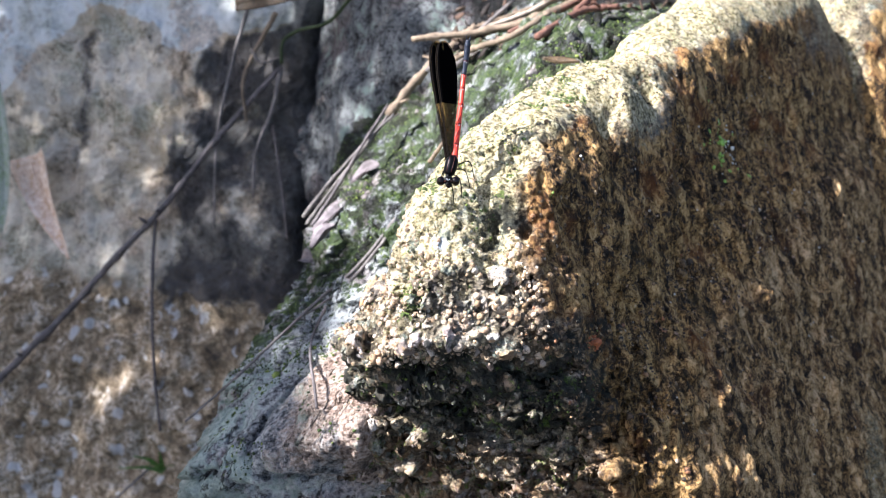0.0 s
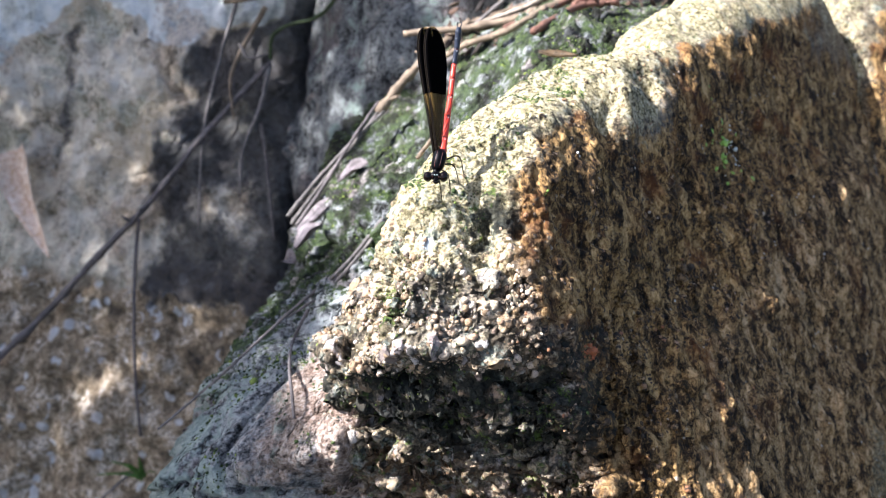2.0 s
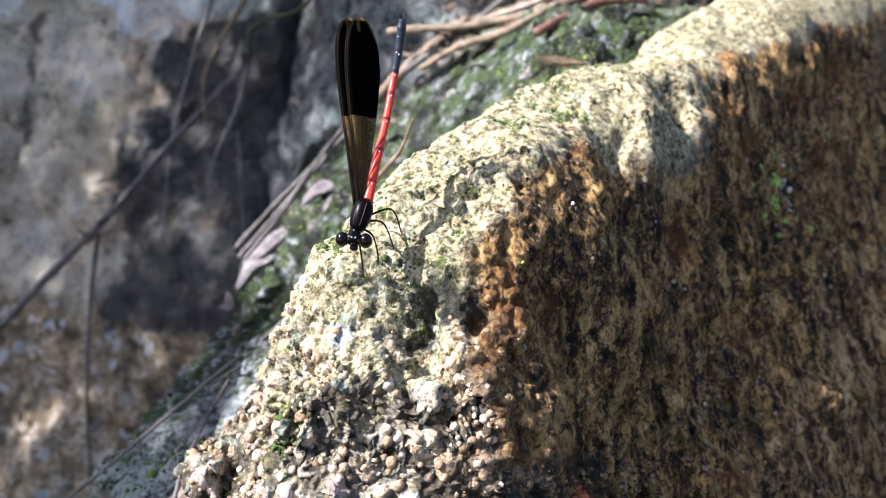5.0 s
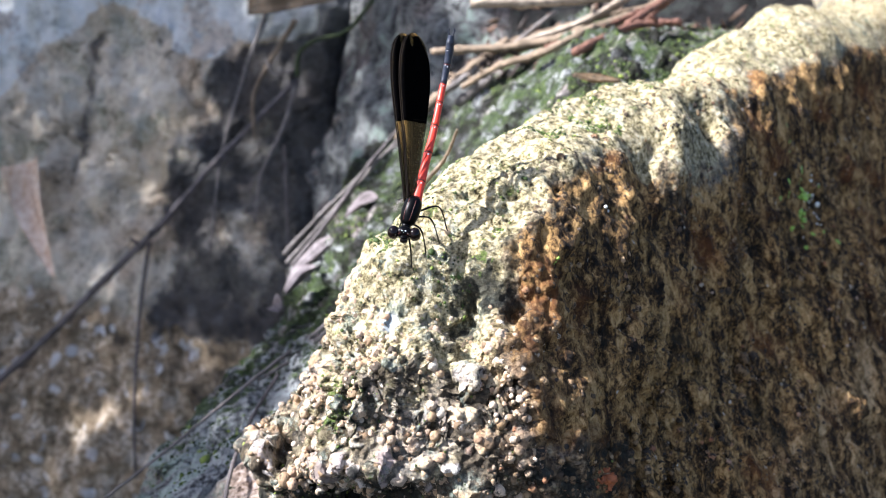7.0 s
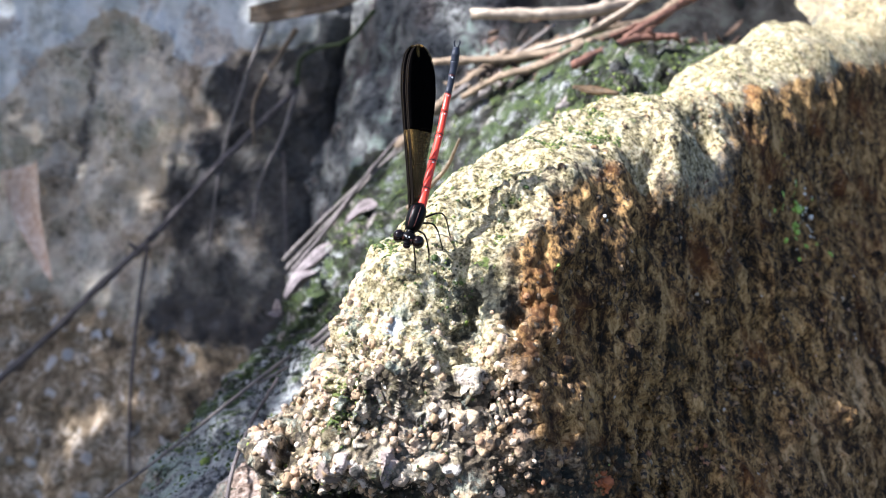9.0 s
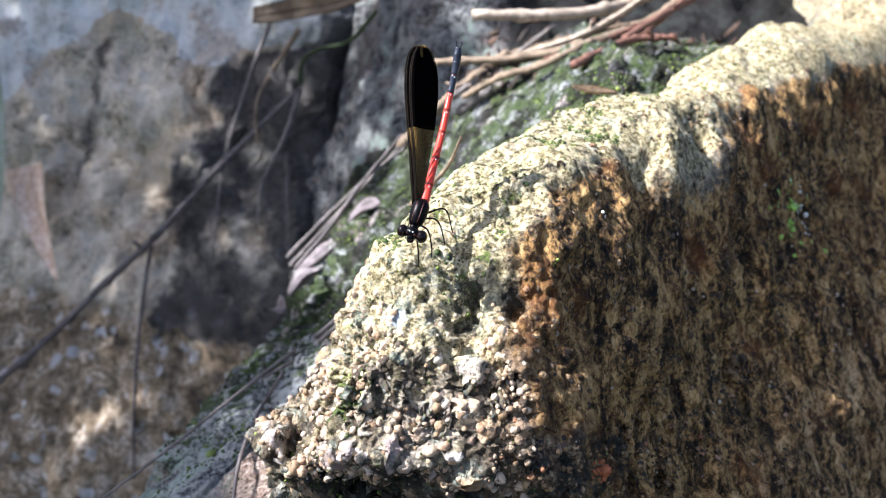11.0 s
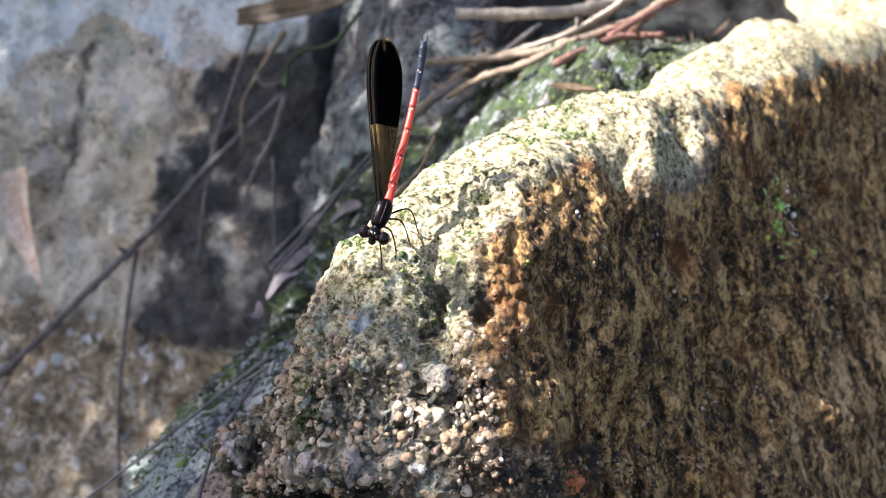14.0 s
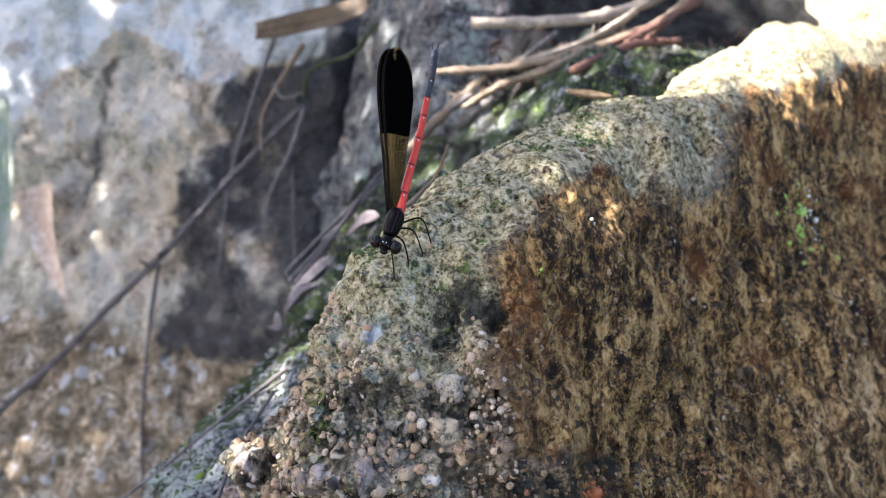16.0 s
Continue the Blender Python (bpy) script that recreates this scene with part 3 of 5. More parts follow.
def build_slab():
    O, D, r, quads = star_rock((0.03, 0.33, 0.14), [
        ((-0.63, -0.02, 0.77), (-0.029, 0.317, 0.214)),
        ((-0.95, 0.20, -0.15), (-0.087, 0.235, 0.17)),
        ((-0.98, -0.15, 0.1), (-0.105, 0.21, 0.15)),
        ((-0.45, -0.88, -0.12), (-0.040, 0.173, 0.200)),
        ((0.75, -0.66, 0.0), (-0.026, 0.176, 0.2)),
        ((0.0, -0.9, -0.43), (0.0, 0.174, 0.21)),
        ((-0.2, 0.97, 0.1), (0.0, 0.48, 0.2)),
        ((0.688, -0.474, 0.549), (0.050, 0.236, 0.229)),
        ((0.1, 0.1, 0.99), (0.08, 0.4, 0.272)),
        ((0.0, 0.0, -1.0), (0.0, 0.3, -0.16)),
    ], (-0.11, -0.10, 0.09), 640, 380, 1.5, 26)
    P = O + D * r[:, None]
    d = 0.007 * fbm(P, 0.06, 4) + 0.0022 * fbm(P, 0.012, 4)
    f1, f2, who = cells(P * (1, 0.6, 1), 0.028)
    flake = fbm(P * (1, 0.7, 1) + 4, 0.035, 4, 0.55)
    terrace = np.floor(flake * 4) / 4 + step(0.6, 1.0, (flake * 4) % 1) / 4
    c1, c2, _ = cells(P * (1, 0.7, 1) + 1.1, 0.012)
    d += 0.005 * (who - 0.5) - 0.0025 * step(0.10, 0.0, f2 - f1) + 0.0055 * terrace - 0.0014 * step(0.07, 0.0, c2 - c1) + 0.0016 * fbm(P, 0.005, 3)
    V = O + D * (r + d)[:, None]
    z = P[:, 2]
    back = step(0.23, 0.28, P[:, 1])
    moss = 0.42 + 0.24 * back - 0.35 * blob(P, (-0.045, 0.19, 0.2), (0.03, 0.03, 0.03)) - 0.6 * step(0.18, 0.172, P[:, 1])
    rust = 0.75 * blob(P, (-0.040, 0.192, 0.20), (0.028, 0.035, 0.03)) + 0.7 * blob(P, (-0.030, 0.218, 0.213), (0.012, 0.024, 0.014)) + 0.25 * step(0.18, 0.172, P[:, 1])
    mint = 0.5 * blob(P, (-0.085, 0.215, 0.17), (0.03, 0.05, 0.03)) + 0.36 - 0.45 * back
    rust += 0.25 * back + 0.5 * step(-0.035, -0.02, P[:, 0]) * step(0.20, 0.185, P[:, 1])
    # painted shade at front, below the nose and on the flank; back: soil and shade
    algae_shade = 0.45 * step(0.205, 0.185, z) * step(0.20, 0.18, P[:, 1]) + 0.35 * step(-0.035, -0.02, P[:, 0]) * step(0.20, 0.185, P[:, 1]) + 0.5 * step(-0.01, 0.02, (P[:, 0] + 0.1) * -0.93 + (P[:, 1] - 0.24) * 0.33) + 0.62 * back + 0.25 * back * fbm(P + 6, 0.02, 3)
    me = mesh_from("mossy_slab", V, quads, {"moss": moss, "rust": rust, "mint": mint, "algae_shade": algae_shade})
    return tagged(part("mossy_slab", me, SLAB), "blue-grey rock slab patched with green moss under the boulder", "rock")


slab = build_slab()


def build_back():
    O, D, r, quads = star_rock((-0.22, 0.75, 0.05), [
        ((-0.17, -0.84, 0.51), (-0.197, 0.508, 0.161)),
        ((0.93, -0.3, 0.1), (-0.085, 0.50, 0.17)),
        ((-0.1, -0.35, 0.93), (-0.2, 0.62, 0.34)),
        ((-0.9, -0.2, 0.2), (-0.55, 0.6, 0.1)),
        ((0, 1, 0.1), (0, 1.2, 0)),
        ((0, -0.3, -1), (0, 0.5, -0.2)),
    ], (0.05, -0.24, 0.1), 520, 320, 1.25, 24)
    P = O + D * r[:, None]
    d = 0.016 * fbm(P, 0.16, 4) + 0.005 * fbm(P, 0.03, 4)
    gravel = step(0.12, 0.06, P[:, 2] + 0.02 * fbm(P, 0.06, 3) - 0.10 * (P[:, 0] + 0.2))
    W = P * (0.8, 1, 1.3) + 0.010 * np.stack([fbm(P + k, 0.03, 3) for k in (0.0, 2.7, 5.1)], -1)
    f1, f2, who = cells(W, 0.017)
    k1, k2, who2 = cells(W + 0.7, 0.0085)
    d += gravel * (0.009 * np.minimum(f2 - f1, 0.6) * who + 0.004 * np.minimum(k2 - k1, 0.6) * (0.3 + who2) + 0.004 * fbm(P, 0.012, 3))
    d += (1 - gravel) * 0.0022 * fbm(P, 0.011, 3, 0.6)
    V = O + D * (r + d)[:, None]
    # pale crown above a wandering line; black stain between it and the gravel, towards the crevice
    x, z = P[:, 0], P[:, 2]
    crown = np.interp(x, [-0.32, -0.298, -0.281, -0.241, -0.225, -0.188, -0.181, -0.160, -0.142, -0.128, -0.10], [0.175, 0.1875, 0.2016, 0.2329, 0.240, 0.2356, 0.2238, 0.2202, 0.2292, 0.2311, 0.236])
    wander = fbm(P, 0.03, 4, 0.65)
    pale = 0.95 * step(-0.006, 0.006, z - crown + 0.006 * wander)
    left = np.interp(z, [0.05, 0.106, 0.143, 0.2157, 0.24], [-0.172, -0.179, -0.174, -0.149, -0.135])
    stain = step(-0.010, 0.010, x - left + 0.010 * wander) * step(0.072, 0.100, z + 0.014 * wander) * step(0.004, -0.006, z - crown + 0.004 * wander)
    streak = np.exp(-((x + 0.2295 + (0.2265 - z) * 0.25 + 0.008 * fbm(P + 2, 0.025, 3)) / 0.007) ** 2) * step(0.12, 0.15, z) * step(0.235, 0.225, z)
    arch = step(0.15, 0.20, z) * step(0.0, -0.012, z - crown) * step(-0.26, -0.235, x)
    # stains and streaks, plus crevice shade painted on the right flank
    algae_shade = (0.98 + 0.35 * fbm(P + 9, 0.035, 4)) * stain + 0.62 * streak + 0.20 * arch + 1.6 * step(-0.102, -0.088, x) + 0.25 * gravel * step(-0.21, -0.16, x)
    me = mesh_from("rear_boulder", V, quads, {"pale": pale, "algae_shade": algae_shade, "gravel": gravel})
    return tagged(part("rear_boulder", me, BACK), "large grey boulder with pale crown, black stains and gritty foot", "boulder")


rear = build_back()


def build_middle():
    O, D, r, quads = star_rock((0.02, 0.62, 0.12), [
        ((-0.35, -0.85, 0.40), (-0.045, 0.437, 0.235)),
        ((-0.86, -0.33, 0.38), (-0.081, 0.47, 0.165)),
        ((-0.9, -0.35, -0.25), (-0.080, 0.46, 0.16)),
        ((0.3, -0.5, 0.8), (0.02, 0.47, 0.285)),
        ((-0.2, -0.2, 0.95), (0.0, 0.6, 0.40)),
        ((0.9, 0.0, 0.3), (0.25, 0.6, 0.2)),
        ((0, 1, 0), (0, 0.9, 0)),
        ((0, 0, -1), (0, 0, -0.2)),
    ], (-0.06, -0.2, 0.1), 360, 220, 1.3, 24)
    P = O + D * r[:, None]
    d = 0.012 * fbm(P, 0.09, 4) + 0.004 * fbm(P, 0.02, 4)
    V = O + D * (r + d)[:, None]
    # random dark patches; the black right part and foot are painted gap shade
    algae_shade = 0.12 + 0.26 * step(-0.1, 0.5, fbm(P, 0.06, 3)) + 1.2 * step(0.0, 0.03, P[:, 0]) + 1.2 * step(0.15, 0.12, P[:, 2])
    pale = 0.5 * step(0.4, -0.3, fbm(P + 4, 0.04, 4))
    me = mesh_from("middle_boulder", V, quads, {"mint": pale, "algae_shade": algae_shade, "moss": 0.12 + 0 * pale, "rust": 0.35 + 0.2 * fbm(P + 6, 0.05, 3)})
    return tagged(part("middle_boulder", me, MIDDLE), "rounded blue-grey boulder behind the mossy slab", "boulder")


middle = build_middle()


# ---- dark soil bank behind the stones ----
def build_bank():
    O, D, r, quads = star_rock((0.35, 0.95, -0.05), [
        ((-0.1, -0.85, 0.5), (0.12, 0.56, 0.20)), ((0, -0.1, 1), (0.3, 0.9, 0.55)), ((-1, 0, 0.1), (-0.15, 0.9, 0)),
        ((1, 0, 0.1), (1.1, 0.9, 0)), ((0, 1, 0.1), (0.3, 1.6, 0)), ((0, 0, -1), (0, 0, -0.2))], (0, -1, 0.3), 160, 110, 1.1, 20)
    P = O + D * r[:, None]
    V = O + D * (r + 0.03 * fbm(P, 0.15, 4) + 0.008 * fbm(P, 0.03, 3))[:, None]
    s = Nodes("bank_soil")
    n = s.noise(0.012, 6, 0.7)
    mat = s.done(s.ramp(n, (0.35, (0.006, 0.005, 0.004)), (0.6, (0.03, 0.02, 0.012)), (0.75, (0.07, 0.045, 0.028))), 0.95, s.bump(n, 0.006))
    tagged(part("soil_bank", mesh_from("soil_bank", V, quads), mat), "dark root-filled soil bank behind the stones", "soil bank", kind="structure")


build_bank()


def build_side():
    O, D, r, quads = star_rock((0.36, 0.60, 0.05), [
        ((-0.05, -0.36, 0.93), (0.21, 0.43, 0.260)), ((-0.9, -0.3, 0.2), (0.175, 0.47, 0.2)), ((0.62, -0.62, 0.48), (0.2155, 0.408, 0.248)),
        ((1, 0, 0.1), (0.65, 0.6, 0)), ((0, 1, 0.1), (0.3, 0.9, 0)), ((0, 0, -1), (0, 0, -0.2))], (-0.14, -0.18, 0.2), 300, 190, 1.3, 30)
    P = O + D * r[:, None]
    V = O + D * (r + 0.010 * fbm(P, 0.06, 4) + 0.004 * fbm(P, 0.016, 4))[:, None]
    one = np.ones(len(P))
    n = np.array([0.62, -0.62, 0.48])
    front = step(-0.012, -0.003, (P - (0.2155, 0.408, 0.248)) @ (n / np.linalg.norm(n)) + 0.004 * fbm(P, 0.02, 3))
    me = mesh_from("side_boulder", V, quads, {"edge": 0 * one, "lit_wash": 0.4 * front, "lichen": 0 * one, "cement_shade": 0 * one, "pebble": 0 * one, "cell": 0 * one, "side": front, "moss": 0.2 * (1 - front), "pale": 0.6 * (1 - front), "rust": 0.1 * one, "algae_shade": 0.05 * one})
    tagged(part("side_boulder", me, BOULDER), "brown streaked boulder with a sunlit pale top", "boulder")


build_side()

# ---- insect ----
def insect_materials():
    m = {}
    m["black"] = plain("insect_black", (0.0018, 0.0018, 0.0022), 0.30, 0.0004, 0.5, Specular_IOR_Level=0.10)
    m["eye"] = plain("insect_eye", (0.004, 0.0018, 0.0018), 0.10, 0.0006, 0.4, Specular_IOR_Level=0.3)
    m["red"] = plain("insect_red", (0.62, 0.045, 0.022), 0.38, 0.0006, 0.22)
    m["rust"] = plain("insect_rust", (0.07, 0.010, 0.006), 0.4, 0.0004, 0.3)
    m["blue"] = plain("insect_blue_black", (0.018, 0.024, 0.040), 0.35, 0.0005, 0.4)
    m["white"] = plain("insect_white", (0.55, 0.58, 0.62), 0.5, 0.0004, 0.2)
    m["patch"] = plain("wing_black", (0.0015, 0.0014, 0.0015), 1.0, 0.0005, 0.5, Specular_IOR_Level=0.0)
    m["vein"] = plain("wing_vein", (0.008, 0.006, 0.0045), 0.6, 0.0004, 0.3, Specular_IOR_Level=0.05)
    s = Nodes("wing_membrane")
    n = s.voronoi(0.00034, "DISTANCE_TO_EDGE")
    col = s.ramp(n, (0.0, (0.012, 0.008, 0.004)), (0.12, (0.24, 0.14, 0.04)), (0.5, (0.60, 0.40, 0.12)))
    m["amber"] = s.done(col, 0.6, None, Alpha=s.span(n, 0.0, 0.12, 0.9, 0.34), Specular_IOR_Level=0.08)
    return m


def wing_edges(s):
    """Left and right edge of a wing in metres at s from root to tip."""
    k = [0, 0.12, 0.35, 0.5, 0.7, 0.85, 0.94, 0.985, 1.0]
    left = [-0.45, -0.75, -1.3, -1.75, -2.3, -2.25, -1.7, -0.9, -0.2]
    right = [0.65, 1.15, 2.25, 2.95, 3.5, 3.2, 2.3, 1.2, 0.35]
    e = 0.03
    out = []
    for w in (left, right):
        soft = [np.interp(min(1, max(0, s + o)), k, w) for o in (-e, -e / 2, 0, e / 2, e)] if s < 0.9 else [np.interp(s, k, w)]
        out.append(float(np.mean(soft)) / 1000)
    return out


WING = 0.0302


def wing_sheet(s0, s1, lift, thick, ny=26, nx=7, cut=0.0):
    """A thin closed sheet of the wing between s0 and s1; cut bares the rear corner of the tip."""
    bm = bmesh.new()
    tops = []
    for side in (1, -1):
        rows = []
        for j in range(ny):
            s = s0 + (s1 - s0) * j / (ny - 1)
            a, b = wing_edges(s)
            if cut:
                b = b - cut * max(0, (s - 0.80) / (s1 - 0.80)) ** 1.5 * (b - a)
            row = []
            for i in range(nx):
                f = i / (nx - 1)
                x = a + (b - a) * f
                z = 0.00025 * math.sin(f * 5 + s * 2) * s + lift + side * thick / 2
                row.append(bm.verts.new((x, s * WING, z)))
            rows.append(row)
        tops.append(rows)
        for r0, r1 in zip(rows, rows[1:]):
            for i in range(nx - 1):
                q = (r0[i], r0[i + 1], r1[i + 1], r1[i])
                bm.faces.new(q if side > 0 else q[::-1])
    up, down = tops
    for j in range(ny - 1):
        bm.faces.new((up[j][0], up[j + 1][0], down[j + 1][0], down[j][0]))
        bm.faces.new((up[j + 1][-1], up[j][-1], down[j][-1], down[j + 1][-1]))
    for i in range(nx - 1):
        bm.faces.new((up[0][i + 1], up[0][i], down[0][i], down[0][i + 1]))
        bm.faces.new((up[-1][i], up[-1][i + 1], down[-1][i + 1], down[-1][i]))
    return bm


def build_wing(m, root, matrix):
    """One wing: smoky membrane, black outer patch, stout front edge and long veins."""
    wing = part("wing", wing_sheet(0, 1, 0, 0.00003, 40), m["amber"], root, "narrow wing, amber at the base and black outside")
    wing.matrix_basis = matrix
    part("dark_patch", wing_sheet(0.47, 0.985, 0, 0.00010, 30, 9, 0.16), m["patch"], wing, "opaque black outer patch")
    edge = []
    for j in range(30):
        s = j / 29
        edge.append((wing_edges(s)[0], s * WING, 0.0))
    part("front_vein", tube(edge, [0.00012] * 26 + [0.0001, 0.00009, 0.00008, 0.00006], 6), m["vein"], wing)
    edge = []
    for j in range(30):
        s = j / 29
        edge.append((wing_edges(s)[1], s * WING, 0.0))
    part("rear_vein", tube(edge, 0.00006, 5), m["vein"], wing)
    bm = bmesh.new()
    for f in (0.14, 0.28, 0.44, 0.6, 0.78):
        pts = []
        for j in range(14):
            s = 0.03 + 0.44 * j / 13
            a, b = wing_edges(s)
            pts.append((a + (b - a) * f, s * WING, 0.00004))
        tube(pts, 0.00006, 4, bm=bm)
    for j in range(22):
        s = 0.06 + 0.42 * j / 21
        a, b = wing_edges(s)
        tube([(a, s * WING, 0.00003), (b, (s + 0.006) * WING, 0.00003)], 0.00004, 3, bm=bm)
    part("venation", bm, m["vein"], wing)
    return wing


def build_damselfly():
    m = insect_materials()
    base = Vector((0.0018, 0.1960, 0.2735))
    root = tagged(new("damselfly"), "red and black damselfly perched head-down on the boulder", "damselfly")
    root.location = base

    def at(*p):
        return Vector(p) - base

    # thorax
    neck, back = at(0.0014, 0.1930, 0.2781), at(0.0026, 0.1964, 0.2820)
    prof = [(0.0, 0.8), (0.12, 1.3), (0.3, 1.55), (0.5, 1.65), (0.7, 1.65), (0.85, 1.5), (1.0, 1.0)]
    thorax = part("thorax", tube([neck.lerp(back, s) for s, _ in prof], [r / 1000 for _, r in prof], 18), m["black"], root, "glossy black thorax")
    d = (back - neck).normalized()
    toward = Vector((0.05, -0.85, 0.5))
    toward = (toward - d * toward.dot(d)).normalized()
    across = d.cross(toward)
    for a, r in ((0.55, 0.00006), (-0.25, 0.00005)):
        line = [neck.lerp(back, s) + (toward * math.cos(a) - across * math.sin(a)) * (rr / 1000 + 0.00001) for s, rr in prof[1:6]]
        part("stripe", tube(spline(line, 3), r, 6), m["rust"], thorax, "thin rust-red stripe")
    part("collar", ellipsoid(neck.lerp(back, 0.95) + toward * 0.0005, (0.0009, 0.0005, 0.0005), None, 12, 8), m["rust"], thorax, "dull red wing base")
    part("prothorax", tube([neck + d * 0.0005, neck - d * 0.0004, neck - d * 0.0011], [0.0009, 0.0008, 0.0005], 12), m["black"], root)
    # head
    hc = at(0.0013, 0.1912, 0.2776)
    head = part("head", ellipsoid((0, 0, 0), (0.00155, 0.0010, 0.0011), None, 18, 12), m["black"], root, "broad black head")
    head.location = hc
    for sx in (-1, 1):
        eye = part("eye", ellipsoid((sx * 0.00185, -0.0001, -0.0001), (0.00105, 0.00115, 0.0012), None, 20, 14), m["eye"], head, "bulging dark reddish eye")
        part("antenna", tube(spline([(sx * 0.0006, -0.0010, 0.0003), (sx * 0.0009, -0.0016, 0.0006), (sx * 0.0013, -0.0021, 0.0004)], 4), 0.00006, 5), m["black"], head)
        part("cheek_spot", ellipsoid((sx * 0.00075, -0.00085, 0.0002), (0.00022, 0.00016, 0.0002), None, 8, 6), m["rust"], head)
    part("labrum", ellipsoid((0.0001, -0.0009, -0.0010), (0.0007, 0.0006, 0.0006), None, 14, 10), m["eye"], head, "dark red shining face")
    part("clypeus", ellipsoid((0.0001, -0.0011, -0.0004), (0.0007, 0.0005, 0.0004), None, 12, 8), m["black"], head)
    for x, z in ((-0.0003, 0.0007), (0.0003, 0.0007), (0.0, 0.0004)):
        part("ocellus", ellipsoid((x, -0.0008, z), (0.00013, 0.00013, 0.00013), None, 8, 6), m["white"], head)
    # abdomen
    path = spline([at(0.0028, 0.1960, 0.2815), at(0.0037, 0.2020, 0.2866), at(0.0046, 0.2082, 0.2914), at(0.0053, 0.2133, 0.2966), at(0.0061, 0.2156, 0.3018), at(0.0065, 0.2164, 0.3062)], 20)

    def along(s):
        k = s * (len(path) - 1)
        i = min(int(k), len(path) - 2)
        return path[i].lerp(path[i + 1], k - i)

    def girth(s):
        return float(np.interp(s, [0, 0.1, 0.3, 0.6, 0.7, 0.85, 0.95, 1], [0.95, 0.86, 0.74, 0.66, 0.66, 0.80, 0.82, 0.60])) / 1000

    cuts = [0.0, 0.10, 0.25, 0.40, 0.53, 0.645, 0.77, 0.88, 0.95, 1.0]
    for k, (a, b) in enumerate(zip(cuts, cuts[1:])):
        red = b < 0.65
        n = 9
        ss = [a + (b - a) * j / (n - 1) for j in range(n)]
        rr = [girth(s) * (1 - 0.07 * math.sin(math.pi * j / (n - 1))) for j, s in enumerate(ss)]
        seg = part("abdomen_segment", tube([along(s) for s in ss], rr, 14), m["red"] if red else m["blue"], root, "bright red abdomen segment" if red else "blue-black end segment")
        if k < 6:
            e = 0.005
            part("joint_ring", tube([along(b - e), along(b - e / 2), along(min(1, b + e / 3))], [girth(b) * 1.02] * 3, 14), m["rust"], seg, "dark red joint ring")
            dd = (along(min(1, b)) - along(b - 0.02)).normalized()
            tw = (Vector((0.1, -0.9, 0.3)) - dd * Vector((0.1, -0.9, 0.3)).dot(dd)).normalized()
            part("joint_spot", ellipsoid(along(b - 0.018) + tw * girth(b) * 0.97 + Vector((0.0001, 0, 0)), (0.00016, 0.0001, 0.00016), None, 8, 6), m["white"], seg)
    tip, dd = along(1.0), (along(1.0) - along(0.97)).normalized()
    for sx in (-1, 1):
        part("cercus", tube(spline([tip + Vector((sx * 0.0003, 0, 0)), tip + dd * 0.0007 + Vector((sx * 0.00055, 0, 0)), tip + dd * 0.0013 + Vector((sx * 0.0004, -0.0001, 0))], 4), [0.00014] * 7 + [0.00010, 0.00005], 8), m["blue"], root, "small hooked tail clasper")
    # wings held together over the back
    S = Vector((-0.0016, 0.0142, 0.0232)).normalized()
    C = Vector((0.84, 0.48, -0.24))
    C = (C - S * C.dot(S)).normalized()
    N = C.cross(S)
    turn = Matrix((C, S, N)).transposed().to_4x4()
    wings = []
    for k, (off, tilt) in enumerate(((0.0004, 0.0), (0.0, 0.4), (-0.0005, 2.6), (-0.0009, 3.0))):
        m0 = Matrix.Translation(at(0.0017, 0.1957, 0.2815) + N * off + C * (-0.0002 * (k // 2))) @ turn
        w = build_wing(m, root, m0 @ pose(0, 0, 0, 0, 0, tilt))
        wings.append((w, m0))
    # legs: hip, knee, ankle, toe
    legs = [
        ((0.0026, 0.1955, 0.2795), (0.0066, 0.1970, 0.2803), (0.0080, 0.1995, 0.2750), (0.0084, 0.2000, 0.2735)),
        ((0.0024, 0.1950, 0.2790), (0.0054, 0.1950, 0.2788), (0.0067, 0.1970, 0.2742), (0.0069, 0.1975, 0.2727)),
        ((0.0020, 0.1940, 0.2782), (0.0040, 0.1928, 0.2776), (0.0047, 0.1938, 0.2738), (0.0047, 0.1940, 0.2718)),
        ((0.0022, 0.1965, 0.2800), (0.0020, 0.1995, 0.2798), (0.0006, 0.2010, 0.2765), (0.0000, 0.2008, 0.2742)),
        ((0.0016, 0.1955, 0.2790), (0.0008, 0.1978, 0.2785), (-0.0004, 0.1985, 0.2755), (-0.0008, 0.1980, 0.2732)),
        ((0.0014, 0.1940, 0.2782), (0.0022, 0.1915, 0.2760), (0.0026, 0.1908, 0.2735), (0.0027, 0.1912, 0.2708)),
    ]
    for pts in legs:
        p = [at(*q) for q in pts]
        leg = part("leg", tube(spline(p, 6), [0.00020] * 4 + [0.00017] * 4 + [0.00013] * 7 + [0.00010] * 4, 7), m["black"], root, "thin black bent leg")
        bm = bmesh.new()
        for j in range(6):
            q = p[1].lerp(p[2], (j + 1) / 7)
            tube([q, q + Vector((0.0004, -0.0002, -0.0003))], 0.00002, 3, bm=bm)
        part("bristles", bm, m["black"], leg)
    return root, head, hc, wings


damselfly, fly_head, fly_head_at, fly_wings = build_damselfly()

